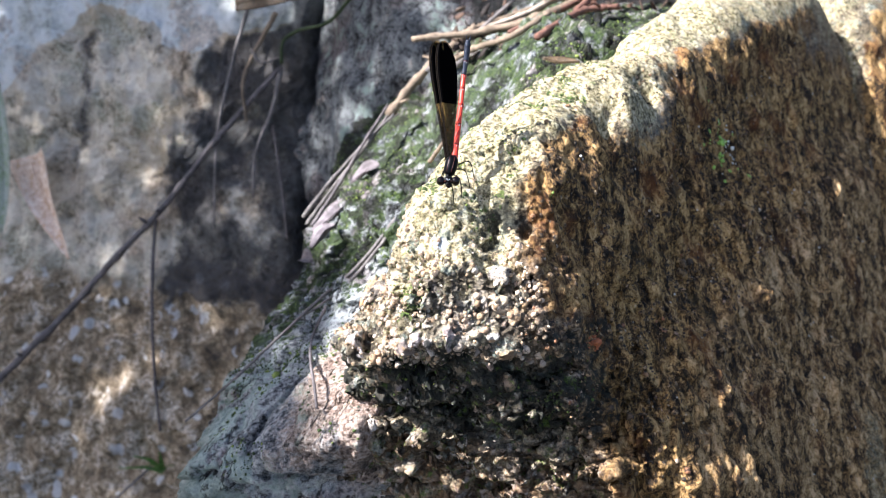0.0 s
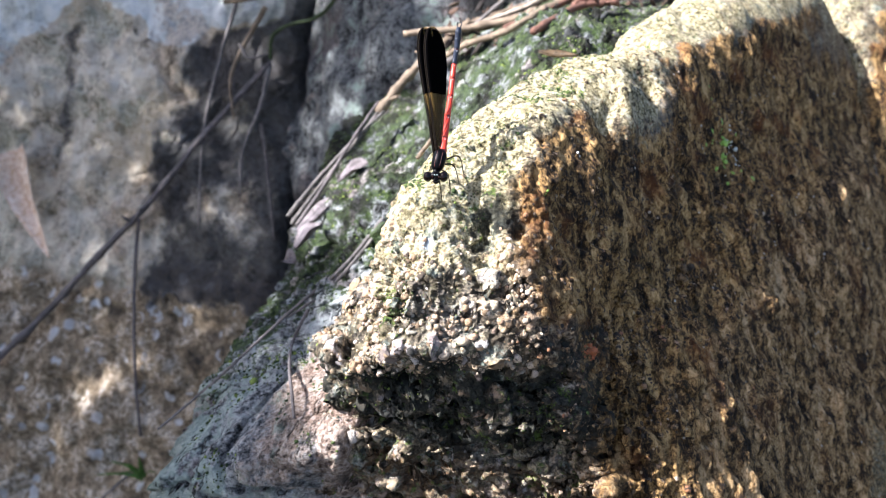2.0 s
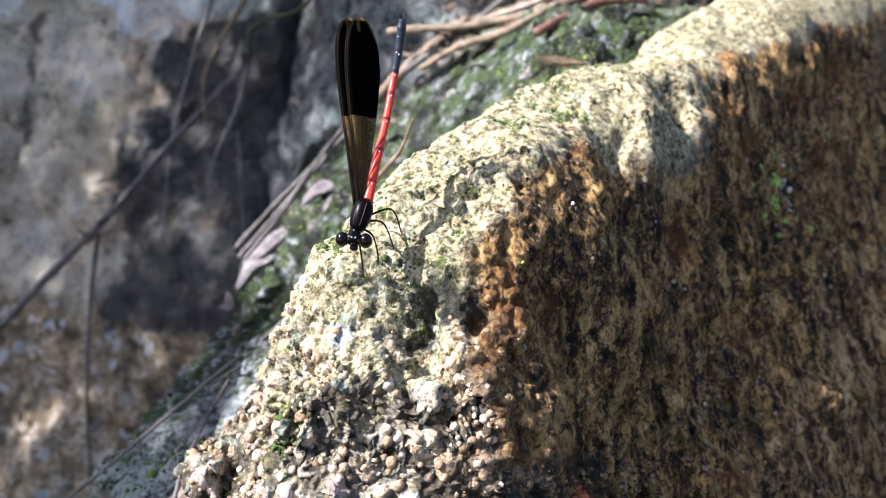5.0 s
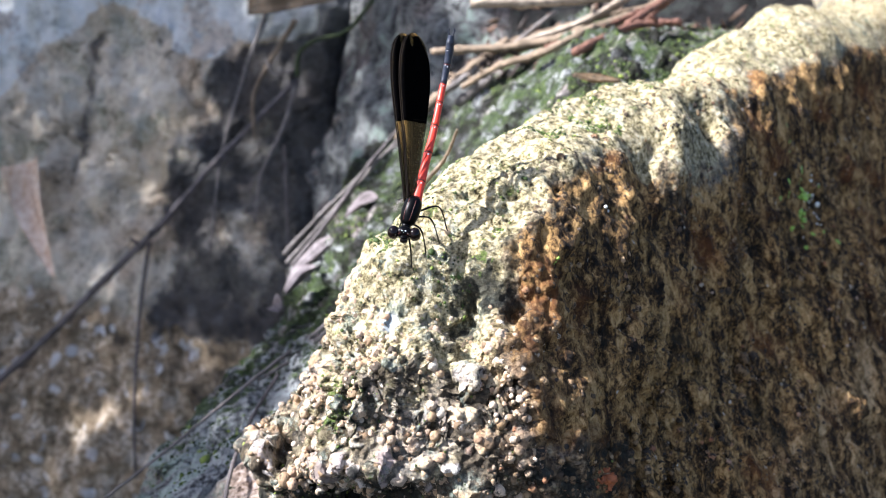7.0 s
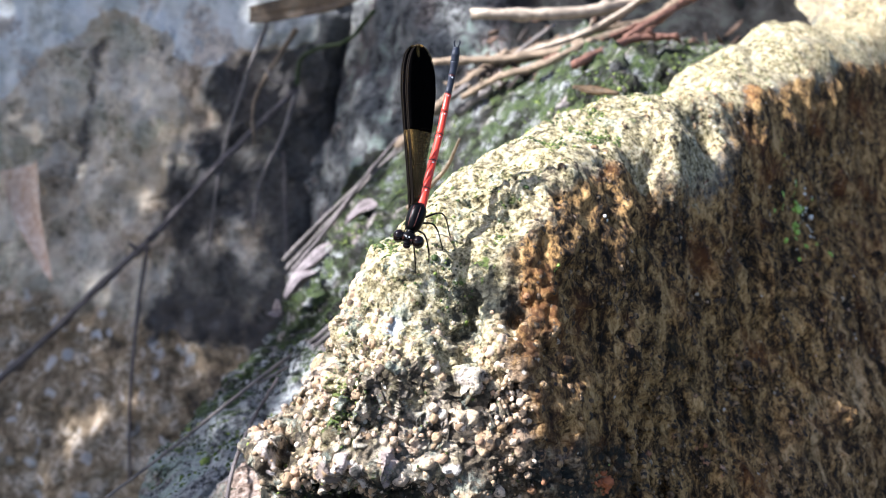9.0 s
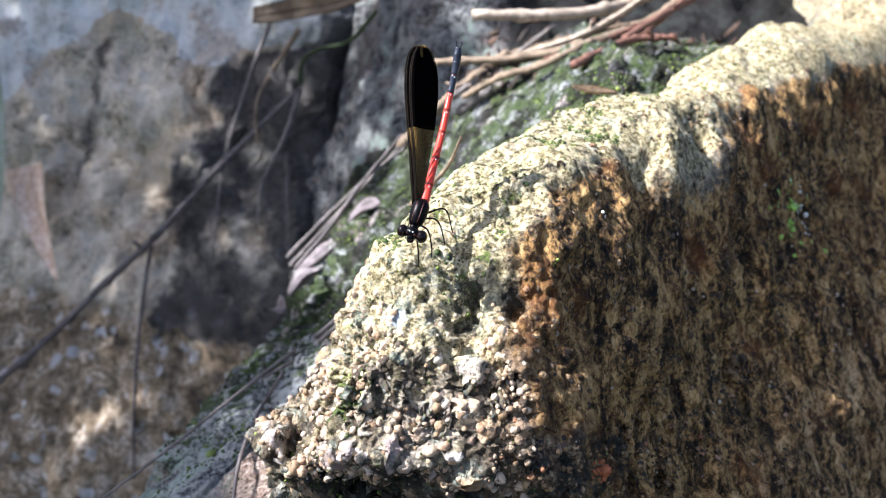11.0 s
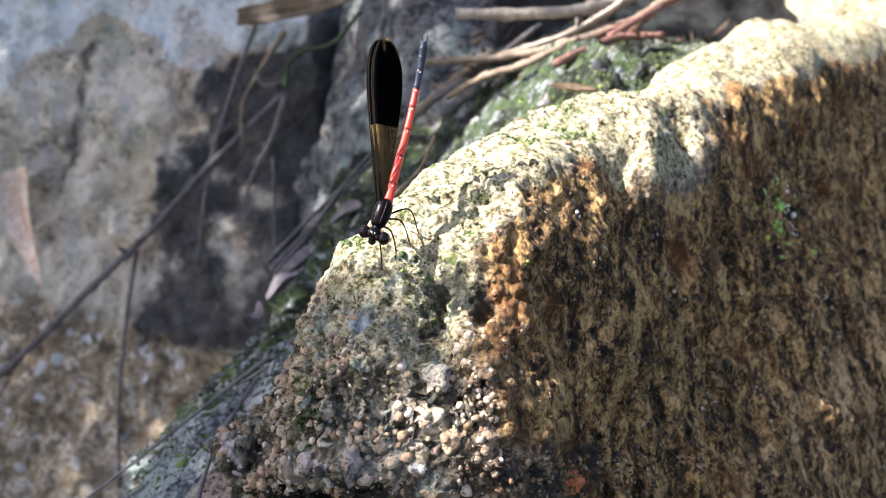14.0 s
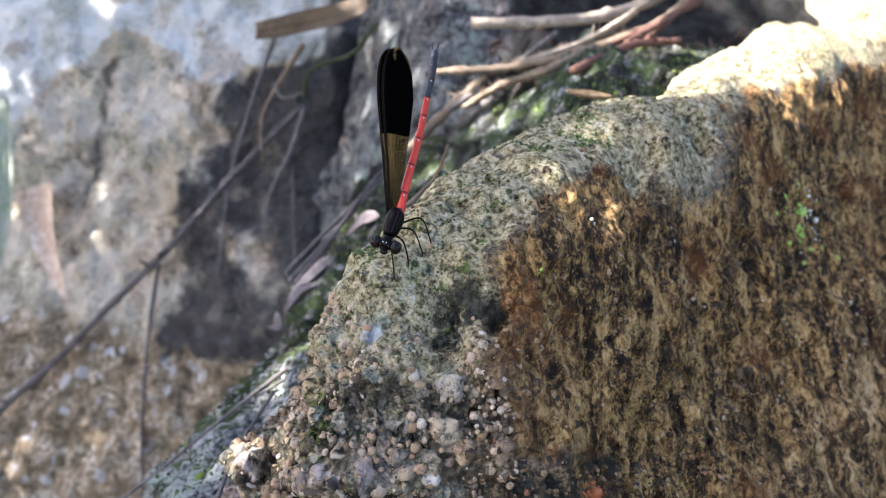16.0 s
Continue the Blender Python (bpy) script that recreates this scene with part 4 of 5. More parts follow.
# ---- twigs, sticks and leaves ----
def wood(name, color, size=0.0025):
    s = Nodes(name)
    n, k = s.noise(size, 5, 0.7), s.noise(size * 4, 3)
    col = s.ramp(n, (0.3, tuple(c * 0.45 for c in color)), (0.55, color), (0.75, tuple(min(1, c * 1.5) for c in color)))
    return s.done(s.mix(s.span(k, 0.5, 0.65), col, tuple(c * 0.6 for c in color)), 0.75, s.bump(n, 0.0006), Specular_IOR_Level=0.3)


TWIG = wood("twig_bark", (0.16, 0.14, 0.135))
GREY = wood("weathered_wood", (0.20, 0.18, 0.165))
TAN = wood("dry_tan_wood", (0.27, 0.205, 0.14))
PEELED = wood("peeled_wood", (0.46, 0.38, 0.29))
REDWOOD = wood("red_brown_twig", (0.20, 0.10, 0.07))
GREEN = wood("green_stem", (0.05, 0.075, 0.03))


def stick(name, pts, r0, r1, mat, label, category="twig", knots=0):
    """A crooked tapering stick through pts, with swollen knots and a few side stubs."""
    rnd = random.Random(len(label) * 31 + int(pts[0][0] * 1e4))
    P = spline(pts, 9)
    n = len(P)
    rad, path = [], []
    for i, p in enumerate(P):
        f = i / (n - 1)
        r = r0 + (r1 - r0) * f
        path.append(p + Vector([rnd.gauss(0, 0.09) * r for _ in range(3)]))
        bulge = 1 + 0.18 * rnd.random()
        if knots and i % max(2, n // knots) == n // knots // 2:
            bulge = 1.45
        rad.append(r * bulge)
    ob = tagged(part(name, tube(path, rad, 9), mat), label, category)
    for i in range(knots // 2):
        k = rnd.randrange(2, n - 2)
        dirn = Vector((rnd.uniform(-1, 1), rnd.uniform(-0.6, 0.2), rnd.uniform(0, 1))).normalized()
        part("stub", tube([path[k], path[k] + dirn * rad[k] * 2.2, path[k] + dirn * rad[k] * 3.4], [rad[k] * 0.6, rad[k] * 0.4, rad[k] * 0.2], 6), mat, ob)
    return ob


stick("long_twig", [(-0.330, 0.428, -0.005), (-0.287, 0.439, 0.032), (-0.242, 0.455, 0.072), (-0.207, 0.467, 0.107), (-0.174, 0.473, 0.139), (-0.141, 0.490, 0.176), (-0.101, 0.511, 0.216)], 0.0022, 0.0014, TWIG,
      "long thin grey-brown twig leaning on the rear boulder", knots=8)
stick("hanging_root", [(-0.121, 0.533, 0.251), (-0.132, 0.517, 0.217), (-0.141, 0.493, 0.177), (-0.141, 0.458, 0.129)], 0.0013, 0.0006, GREY, "thin pale rootlet hanging down the rear boulder", "root")
stick("hanging_root", [(-0.101, 0.512, 0.215), (-0.105, 0.495, 0.195), (-0.115, 0.480, 0.171), (-0.115, 0.462, 0.150)], 0.0016, 0.0006, GREY, "thin pale rootlet hanging from the long twig", "root")
stick("hanging_root", [(-0.103, 0.524, 0.247), (-0.119, 0.514, 0.221), (-0.124, 0.503, 0.206), (-0.122, 0.495, 0.187)], 0.0015, 0.0007, TAN, "curved tan rootlet beside the long twig", "root")
stick("root_curl", [(-0.119, 0.516, 0.226), (-0.113, 0.511, 0.219), (-0.099, 0.511, 0.223)], 0.0012, 0.0006, GREY, "short curled pale rootlet on the twig", "root")
stick("thread_root", [(-0.183, 0.478, 0.127), (-0.184, 0.456, 0.093), (-0.182, 0.430, 0.050), (-0.178, 0.410, 0.012)], 0.0011, 0.0008, TWIG, "dark root thread down the rear boulder", "root")
stick("thread_root", [(-0.107, 0.500, 0.182), (-0.099, 0.470, 0.153), (-0.095, 0.453, 0.126)], 0.0009, 0.0006, TWIG, "dark root thread in the crevice", "root")
stick("green_vine", [(-0.099, 0.505, 0.220), (-0.097, 0.505, 0.233), (-0.086, 0.497, 0.242), (-0.064, 0.472, 0.253), (-0.047, 0.448, 0.272)], 0.0011, 0.0009, GREEN, "thin green stem bent across the crevice", "vine")
stick("dry_grass", [(-0.012, 0.292, 0.227), (-0.030, 0.268, 0.212), (-0.046, 0.258, 0.201), (-0.058, 0.246, 0.194), (-0.072, 0.236, 0.184), (-0.090, 0.229, 0.170)], 0.0007, 0.0004, GREY, "dry grey grass stem lying down the mossy slab", "grass")
stick("dry_grass", [(-0.016, 0.283, 0.222), (-0.034, 0.262, 0.207), (-0.049, 0.255, 0.198)], 0.0007, 0.0004, GREY, "dry grey grass stem lying down the mossy slab", "grass")
stick("root_thread", [(-0.041, 0.249, 0.205), (-0.0445, 0.236, 0.200), (-0.041, 0.212, 0.207), (-0.0375, 0.196, 0.211), (-0.036, 0.189, 0.208)], 0.0005, 0.0004, TWIG, "dark hair-thin root at the boulder's corner", "root")
for k, (dx, dy, dz, mat) in enumerate(((0.0, 0.0, 0.0, GREY), (0.003, -0.004, 0.001, TWIG), (-0.002, 0.003, 0.002, GREY))):
    f = 1 - 0.12 * (k % 3)
    stick("dry_straw", [(-0.060 + dx, 0.330 + dy, 0.197 + dz), (-0.050 + dx * 0.6, 0.350 + dy, 0.206 + dz), (-0.036 - dx * 0.5, 0.364 + dy, 0.2205 + dz), (-0.036 + 0.014 * f - dx, 0.364 + 0.024 * f - dy, 0.2205 + 0.013 * f)], 0.0009, 0.0006, mat, "flat dry straw lying up the mossy slab", "straw")["group"] = "straws on the slab"
stick("bamboo_stick", [(-0.026, 0.380, 0.230), (-0.008, 0.398, 0.247), (0.016, 0.402, 0.267)], 0.0019, 0.0017, TAN, "weathered jointed bamboo stick on the mossy slab", "stick", 5)
stick("peeled_stick", [(0.000, 0.405, 0.280), (0.042, 0.412, 0.282), (0.068, 0.430, 0.286), (0.100, 0.455, 0.299)], 0.0020, 0.0026, PEELED, "smooth pale peeled stick behind the boulder", "stick", 3)
stick("dry_stick", [(-0.015, 0.396, 0.262), (0.018, 0.395, 0.266), (0.046, 0.392, 0.274), (0.076, 0.420, 0.281), (0.100, 0.440, 0.298)], 0.0013, 0.0021, TAN, "dry tan stick across the leaf litter", "stick", 5)
stick("dry_stick", [(-0.001, 0.385, 0.251), (0.012, 0.375, 0.262), (0.030, 0.362, 0.272), (0.047, 0.374, 0.279)], 0.0011, 0.0013, TAN, "dry tan stick across the leaf litter", "stick", 4)
stick("dark_twig", [(0.038, 0.338, 0.277), (0.060, 0.372, 0.280), (0.078, 0.378, 0.281)], 0.0015, 0.0011, REDWOOD, "dark purplish twig lying behind the crest", "twig", 4)
stick("red_twig", [(0.058, 0.371, 0.281), (0.086, 0.420, 0.287), (0.118, 0.455, 0.298)], 0.0012, 0.0014, REDWOOD, "red-brown twig over the soil bank", "twig", 4)
for a, b, c, mat in (((-0.008, 0.392, 0.248), (0.014, 0.402, 0.262), (0.034, 0.408, 0.278), GREY), ((0.020, 0.400, 0.266), (0.048, 0.404, 0.277), (0.082, 0.412, 0.300), PEELED),
                     ((0.030, 0.384, 0.268), (0.056, 0.398, 0.276), (0.090, 0.430, 0.286), REDWOOD), ((0.045, 0.410, 0.272), (0.066, 0.424, 0.284), (0.078, 0.440, 0.306), TAN),
                     ((0.068, 0.396, 0.278), (0.088, 0.420, 0.292), (0.094, 0.440, 0.310), REDWOOD), ((0.010, 0.410, 0.262), (0.040, 0.420, 0.270), (0.074, 0.440, 0.276), TAN)):
    stick("fallen_twig", [a, b, c], 0.0011, 0.0008, mat, "thin dry twig tangled in the leaf litter", "twig", 3)["group"] = "twigs in the litter"
stick("pale_stick", [(-0.004, 0.400, 0.240), (0.010, 0.396, 0.253)], 0.0018, 0.0015, GREY, "short bluish-grey stick on the moss", "stick", 2)
stick("dry_stalk", [(-0.225, 0.385, -0.045), (-0.205, 0.391, -0.025), (-0.184, 0.400, -0.008)], 0.0010, 0.0008, GREY, "pale dry stalk at the foot of the rear boulder", "stalk")


def leaf_material(name, a, b, thin=0.0):
    s = Nodes(name)
    n, k = s.noise(0.004, 5, 0.7), s.noise(0.0009, 3, 0.6)
    col = s.mix(s.span(n, 0.35, 0.65), a, b)
    col = s.mix(s.span(k, 0.55, 0.75), col, tuple(c * 0.55 for c in a))
    return s.done(col, 0.55, s.bump(k, 0.0003), Specular_IOR_Level=0.35)


PINKLEAF = leaf_material("dry_pinkish_leaf", (0.66, 0.43, 0.26), (0.90, 0.74, 0.60))
BROWNLEAF = leaf_material("dry_brown_leaf", (0.055, 0.036, 0.017), (0.12, 0.078, 0.038))
GREYLEAF = leaf_material("dead_grey_leaf", (0.11, 0.092, 0.092), (0.24, 0.205, 0.21))
PALEGREEN = leaf_material("pale_green_leaf", (0.30, 0.36, 0.22), (0.50, 0.52, 0.44))
ORANGELEAF = leaf_material("dry_orange_leaf", (0.36, 0.17, 0.07), (0.46, 0.26, 0.13))


def leaf(name, spine, width, facing, mat, label, curl=0.4, category="leaf", blunt=0.0, taper=0.0):
    """A leaf blade of real thickness along spine, cupped by curl, with a midrib."""
    P = spline(spine, 8)
    n, nx = len(P), 7
    bm = bmesh.new()
    facing = Vector(facing).normalized()
    faces = []
    for side in (0, 1):
        rows = []
        for i, p in enumerate(P):
            f = i / (n - 1)
            w = width * (blunt * (1 - 0.75 * f * taper) + (1 - blunt) * math.sin(math.pi * min(1, f * 0.9 + 0.08)) ** 0.7) * (1 if f < 0.97 else 0.6)
            d = (P[min(i + 1, n - 1)] - P[max(i - 1, 0)]).normalized()
            a = d.cross(facing).normalized()
            up = a.cross(d)
            rows.append([bm.verts.new(p + a * (w / 2 * x) + up * (curl * w * (x * x - 0.3) * 0.5 + 0.04 * w * math.sin(9 * f + 3 * x)) - up * 0.0003 * side) for x in np.linspace(-1, 1, nx)])
        faces.append(rows)
        for r0, r1 in zip(rows, rows[1:]):
            for i in range(nx - 1):
                q = (r0[i], r0[i + 1], r1[i + 1], r1[i])
                bm.faces.new(q if side == 0 else q[::-1])
    u, v = faces
    for i in range(n - 1):
        bm.faces.new((u[i][0], u[i + 1][0], v[i + 1][0], v[i][0]))
        bm.faces.new((u[i + 1][-1], u[i][-1], v[i][-1], v[i + 1][-1]))
    for i in range(nx - 1):
        bm.faces.new((u[0][i + 1], u[0][i], v[0][i], v[0][i + 1]))
        bm.faces.new((u[-1][i], u[-1][i + 1], v[-1][i + 1], v[-1][i]))
    ob = tagged(part(name, bm, mat), label, category)
    part("midrib", tube([p + facing * 0.0001 for p in P], [0.0005 * (1 - 0.7 * i / n) for i in range(n)], 5), mat, ob)
    return ob


leaf("dry_leaf", [(-0.272, 0.513, 0.157), (-0.265, 0.502, 0.141), (-0.255, 0.488, 0.123), (-0.240, 0.470, 0.103)], 0.029, (-0.1, -0.8, 0.4), PINKLEAF, "dry pinkish-brown leaf hanging on the rear boulder", 0.6, blunt=0.8, taper=1.3)
leaf("bamboo_leaf", [(-0.280, 0.512, 0.212), (-0.2815, 0.497, 0.160), (-0.286, 0.482, 0.115)], 0.011, (0.1, -0.9, 0.3), PALEGREEN, "pale green strap leaf beside the rear boulder")
leaf("brown_leaf", [(-0.122, 0.500, 0.257), (-0.100, 0.498, 0.262), (-0.078, 0.488, 0.268), (-0.056, 0.478, 0.277)], 0.013, (0.0, -0.8, 0.6), BROWNLEAF, "flat brown dead leaf across the crevice", 0.2, blunt=0.6)
leaf("dead_leaf", [(-0.056, 0.322, 0.197), (-0.046, 0.329, 0.204), (-0.040, 0.333, 0.209)], 0.008, (-0.6, -0.3, 0.75), GREYLEAF, "curled grey dead leaf on the mossy slab", 0.7)
leaf("dead_leaf", [(-0.042, 0.350, 0.208), (-0.034, 0.347, 0.216), (-0.028, 0.342, 0.220)], 0.007, (-0.6, -0.3, 0.75), GREYLEAF, "curled grey dead leaf on the mossy slab", 0.6)
for x, y, a, w in ((-0.050, 0.312, 0.6, 0.007), (-0.056, 0.300, 2.1, 0.006)):
    z = 0.2175 + 0.82 * (x + 0.029)
    c, sn = 0.006 * math.cos(a), 0.006 * math.sin(a)
    leaf("dead_leaf", [(x - c, y - sn, z - 0.8 * c), (x, y, z + 0.0015), (x + c, y + sn, z + 0.8 * c)], w, (-0.6, -0.25, 0.75), GREYLEAF, "curled grey dead leaf on the mossy slab", 0.9)
leaf("orange_leaf", [(0.034, 0.281, 0.284), (0.040, 0.279, 0.2835), (0.046, 0.277, 0.284)], 0.004, (0, -0.2, 1), BROWNLEAF, "small dry brown leaf on the crest", 0.5)
stick("withered_sprig", [(-0.0040, 0.2350, 0.2650), (0.0009, 0.2520, 0.2660), (0.0035, 0.2520, 0.2700), (0.0062, 0.2483, 0.2780)], 0.0006, 0.0003, TAN, "withered brown sprig on the crest", "sprig")
leaf("orange_leaf", [(-0.022, 0.232, 0.226), (-0.024, 0.227, 0.221), (-0.026, 0.224, 0.219)], 0.004, (-0.6, -0.5, 0.6), ORANGELEAF, "small dry orange leaf against the boulder", 0.7)
FRESHLEAF = leaf_material("fresh_grass", (0.06, 0.15, 0.03), (0.16, 0.30, 0.07))
tuft = tagged(new("grass_tuft"), "small fresh green grass tuft at the stone's foot", "grass")
tuft.location = (-0.178, 0.402, -0.014)
for dx, dy, dz, w in ((-0.012, -0.010, 0.022, 0.004), (0.004, -0.008, 0.024, 0.004), (0.014, -0.012, 0.016, 0.003), (-0.022, -0.010, 0.012, 0.003), (-0.004, -0.014, 0.018, 0.003)):
    pts = spline([(0, 0, 0), (0.4 * dx, 0.4 * dy, 0.6 * dz), (dx, dy, dz)], 5)
    part("blade", tube(pts, [w * 0.5 * (1 - 0.085 * i) for i in range(len(pts))], 6, flat=0.15), FRESHLEAF, tuft)


def litter():
    """Brown leaf scraps heaped behind the crest."""
    rnd = random.Random(5)
    bm = bmesh.new()
    for _ in range(300):
        x = rnd.uniform(0.0, 0.14)
        c = Vector((x, rnd.uniform(0.385, 0.47), 0.262 + rnd.uniform(-0.012, 0.010)))
        c.z = min(c.z, 0.262 + 0.1 * (c.x - 0.03) + 0.25 * (c.y - 0.40))
        e = Euler((rnd.uniform(-1, 1), rnd.uniform(-1, 1), rnd.uniform(0, 6.3))).to_matrix()
        l, w = rnd.uniform(0.002, 0.006), rnd.uniform(0.0008, 0.002)
        up = [bm.verts.new(c + e @ Vector((x * l, y * w, 0.0006 * (x * x)))) for x, y in ((-1, 0), (-0.3, 1), (0.5, 0.8), (1, 0), (0.4, -0.9), (-0.4, -1))]
        dn = [bm.verts.new(v.co + e @ Vector((0, 0, -0.0003))) for v in up]
        bm.faces.new(up)
        bm.faces.new(dn[::-1])
        for i in range(6):
            bm.faces.new((up[i], dn[i], dn[(i + 1) % 6], up[(i + 1) % 6]))
    s = Nodes("leaf_scraps")
    g = s.tree.nodes.new("ShaderNodeNewGeometry").outputs["Random Per Island"]
    mat = s.done(s.ramp(g, (0.0, (0.012, 0.008, 0.005)), (0.45, (0.04, 0.024, 0.014)), (0.8, (0.10, 0.055, 0.032)), (1.0, (0.22, 0.16, 0.12))), 0.8)
    tagged(part("leaf_litter", bm, mat), "brown and reddish leaf scraps behind the boulder", "leaf litter", kind="stuff")


litter()


# ---- loose grit, lichen and moss on the stones ----
def scatter(ob, want, count, seed):
    """Points and normals spread over a mesh by area times want(points, normals)."""
    me = ob.data
    V = np.empty(len(me.vertices) * 3, np.float32)
    me.vertices.foreach_get("co", V)
    V = V.reshape(-1, 3)
    F = np.empty(len(me.loops), np.int32)
    me.loops.foreach_get("vertex_index", F)
    F = F.reshape(-1, 4)
    a, b, c, d = (V[F[:, k]] for k in range(4))
    N = np.cross(c - a, d - b)
    area = np.linalg.norm(N, axis=1) / 2
    N = N / np.maximum(2 * area[:, None], 1e-12)
    M = (a + b + c + d) / 4
    w = area * want(M, N)
    rng = np.random.RandomState(seed)
    pick = rng.choice(len(F), count, p=w / w.sum())
    u = rng.rand(count, 1)
    v = rng.rand(count, 1)
    P = (a[pick] * (1 - u) + b[pick] * u) * (1 - v) + (d[pick] * (1 - u) + c[pick] * u) * v
    return P, N[pick], rng


def pebble_mesh(name, seed, segs=7, rings=4):
    """A small worn grain of about 50 triangles, radius 1."""
    rng = np.random.RandomState(seed)
    bm = bmesh.new()
    bmesh.ops.create_uvsphere(bm, u_segments=segs, v_segments=rings, radius=1)
    for v in bm.verts:
        v.co *= 1 + 0.26 * gnoise(np.array([v.co[:]]) * 1.1 + seed * 3.7)[0] + 0.05 * rng.randn()
    for f in bm.faces:
        f.smooth = True
    me = bpy.data.meshes.new(name)
    bm.to_mesh(me)
    bm.free()
    return me


def joined(name, P, N, R, shape, rng, flat=1.0):
    """Many small copies of a shape in one mesh."""
    V0 = np.array([v.co[:] for v in shape.vertices])
    tris = []
    for p in shape.polygons:
        k = list(p.vertices)
        tris += [(k[0], k[i], k[i + 1]) for i in range(1, len(k) - 1)]
    T0 = np.array(tris)
    out, faces = [], []
    for i, (p, n, r) in enumerate(zip(P, N, R)):
        z = n / np.linalg.norm(n)
        x = np.cross(z, rng.randn(3))
        x /= np.linalg.norm(x)
        y = np.cross(z, x)
        s = np.array([1, rng.uniform(0.7, 1.1), flat * rng.uniform(0.7, 1.1)]) * r
        out.append(p + (V0 * s) @ np.stack([x, y, z]))
        faces.append(T0 + i * len(V0))
    return mesh_from(name, np.concatenate(out), np.concatenate(faces))


def grain_material(name, island):
    s = Nodes(name)
    if island:
        g = s.tree.nodes.new("ShaderNodeNewGeometry").outputs["Random Per Island"]
    else:
        g = s.tree.nodes.new("ShaderNodeObjectInfo").outputs["Random"]
    co = s.tree.nodes.new("ShaderNodeNewGeometry").outputs["Position"]
    n = s.noise(0.0009, 4, 0.7, co)
    col = s.ramp(g, (0.0, (0.06, 0.05, 0.04)), (0.2, (0.34, 0.23, 0.13)), (0.4, (0.60, 0.43, 0.26)), (0.55, (0.36, 0.29, 0.22)), (0.7, (0.72, 0.58, 0.42)), (0.85, (0.48, 0.30, 0.18)), (1.0, (0.76, 0.68, 0.55)))
    col = s.mix(s.span(n, 0.45, 0.33), col, (0.07, 0.06, 0.045))
    return s.done(col, 0.6, s.bump(n, 0.0009), Specular_IOR_Level=0.4)


def nose_want(P, N):
    m = step(0.272, 0.258, P[:, 2]) * step(0.232, 0.240, P[:, 2] - 0.27 * np.minimum(P[:, 0], 0.04)) * step(0.036, 0.024, P[:, 0] + 0.3 * (0.25 - P[:, 2])) * step(-0.042, -0.030, P[:, 0]) * (P[:, 1] < 0.215)
    patch = fbm(P + 1.3, 0.016, 2)
    m = m * ((P - (0.07, 0.222, 0.241)) @ np.array([0.688, -0.474, 0.549]) < -0.003)
    return m * (0.12 + step(-0.25, 0.35, patch))


GRAIN, GRAINS = grain_material("grain", False), grain_material("grit", True)
P, N, rng = scatter(boulder, nose_want, 1700, 3)
shape = pebble_mesh("grit", 40, 6, 4)
R = np.exp(rng.normal(math.log(0.00050), 0.45, len(P)))
grit = part("grit", joined("grit", P - N * R[:, None] * 0.6, N, R, shape, rng, 0.9), GRAINS, boulder, "fine pale grit set in the crust")
grit["kind"] = "stuff"
brown_grit = Nodes("brown_grit")
g = brown_grit.tree.nodes.new("ShaderNodeNewGeometry").outputs["Random Per Island"]
n = brown_grit.noise(0.0012, 4, 0.7)
brown_grit = brown_grit.done(brown_grit.mix(brown_grit.span(n, 0.55, 0.4), brown_grit.ramp(g, (0.0, (0.02, 0.014, 0.008)), (0.35, (0.10, 0.062, 0.03)), (0.6, (0.26, 0.165, 0.075)), (0.8, (0.42, 0.29, 0.15)), (0.95, (0.30, 0.12, 0.05)), (1.0, (0.6, 0.5, 0.36))), (0.02, 0.014, 0.008)), 0.7, brown_grit.bump(n, 0.0008))


def face_want(P, N):
    x = P[:, 0] - np.minimum(0.110, 0.127 - 0.392 * P[:, 1] - 0.385 * P[:, 2] + 2.044 * P[:, 1] ** 2)
    return step(-0.006, 0.0, x) * step(0.075, 0.01, x) * step(0.19, 0.21, P[:, 2]) * (P[:, 1] < 0.33) * step(-0.3, 0.3, fbm(P + 5, 0.012, 2))


P, N, rng = scatter(boulder, face_want, 3600, 31)
R = np.exp(rng.normal(math.log(0.00052), 0.4, len(P)))
more = part("grit", joined("grit", P - N * R[:, None] * 0.5, N, R, pebble_mesh("grit", 47, 6, 4), rng, 0.8), brown_grit, boulder, "fine golden-brown grit on the streaked face")
more["kind"] = "stuff"
SHAPES = [pebble_mesh("grain", k) for k in range(8)]
for me in SHAPES:
    me.materials.append(GRAIN)
P, N, rng = scatter(boulder, nose_want, 290, 9)
special = [((0.0225, 0.1655, 0.2420), 0.0017), ((0.0150, 0.1815, 0.2610), 0.0014), ((0.0185, 0.1840, 0.2640), 0.0015), ((0.0100, 0.1775, 0.2590), 0.0014), ((0.0060, 0.1760, 0.2500), 0.0015), ((0.0290, 0.1640, 0.2360), 0.0015), ((0.0095, 0.1740, 0.2480), 0.0016), ((0.0081, 0.2, 0.2738), 0.0014), ((0.0084, 0.1797, 0.259), 0.0016), ((0.0125, 0.1708, 0.2526), 0.0014), ((0.017, 0.1821, 0.2613), 0.0016)]
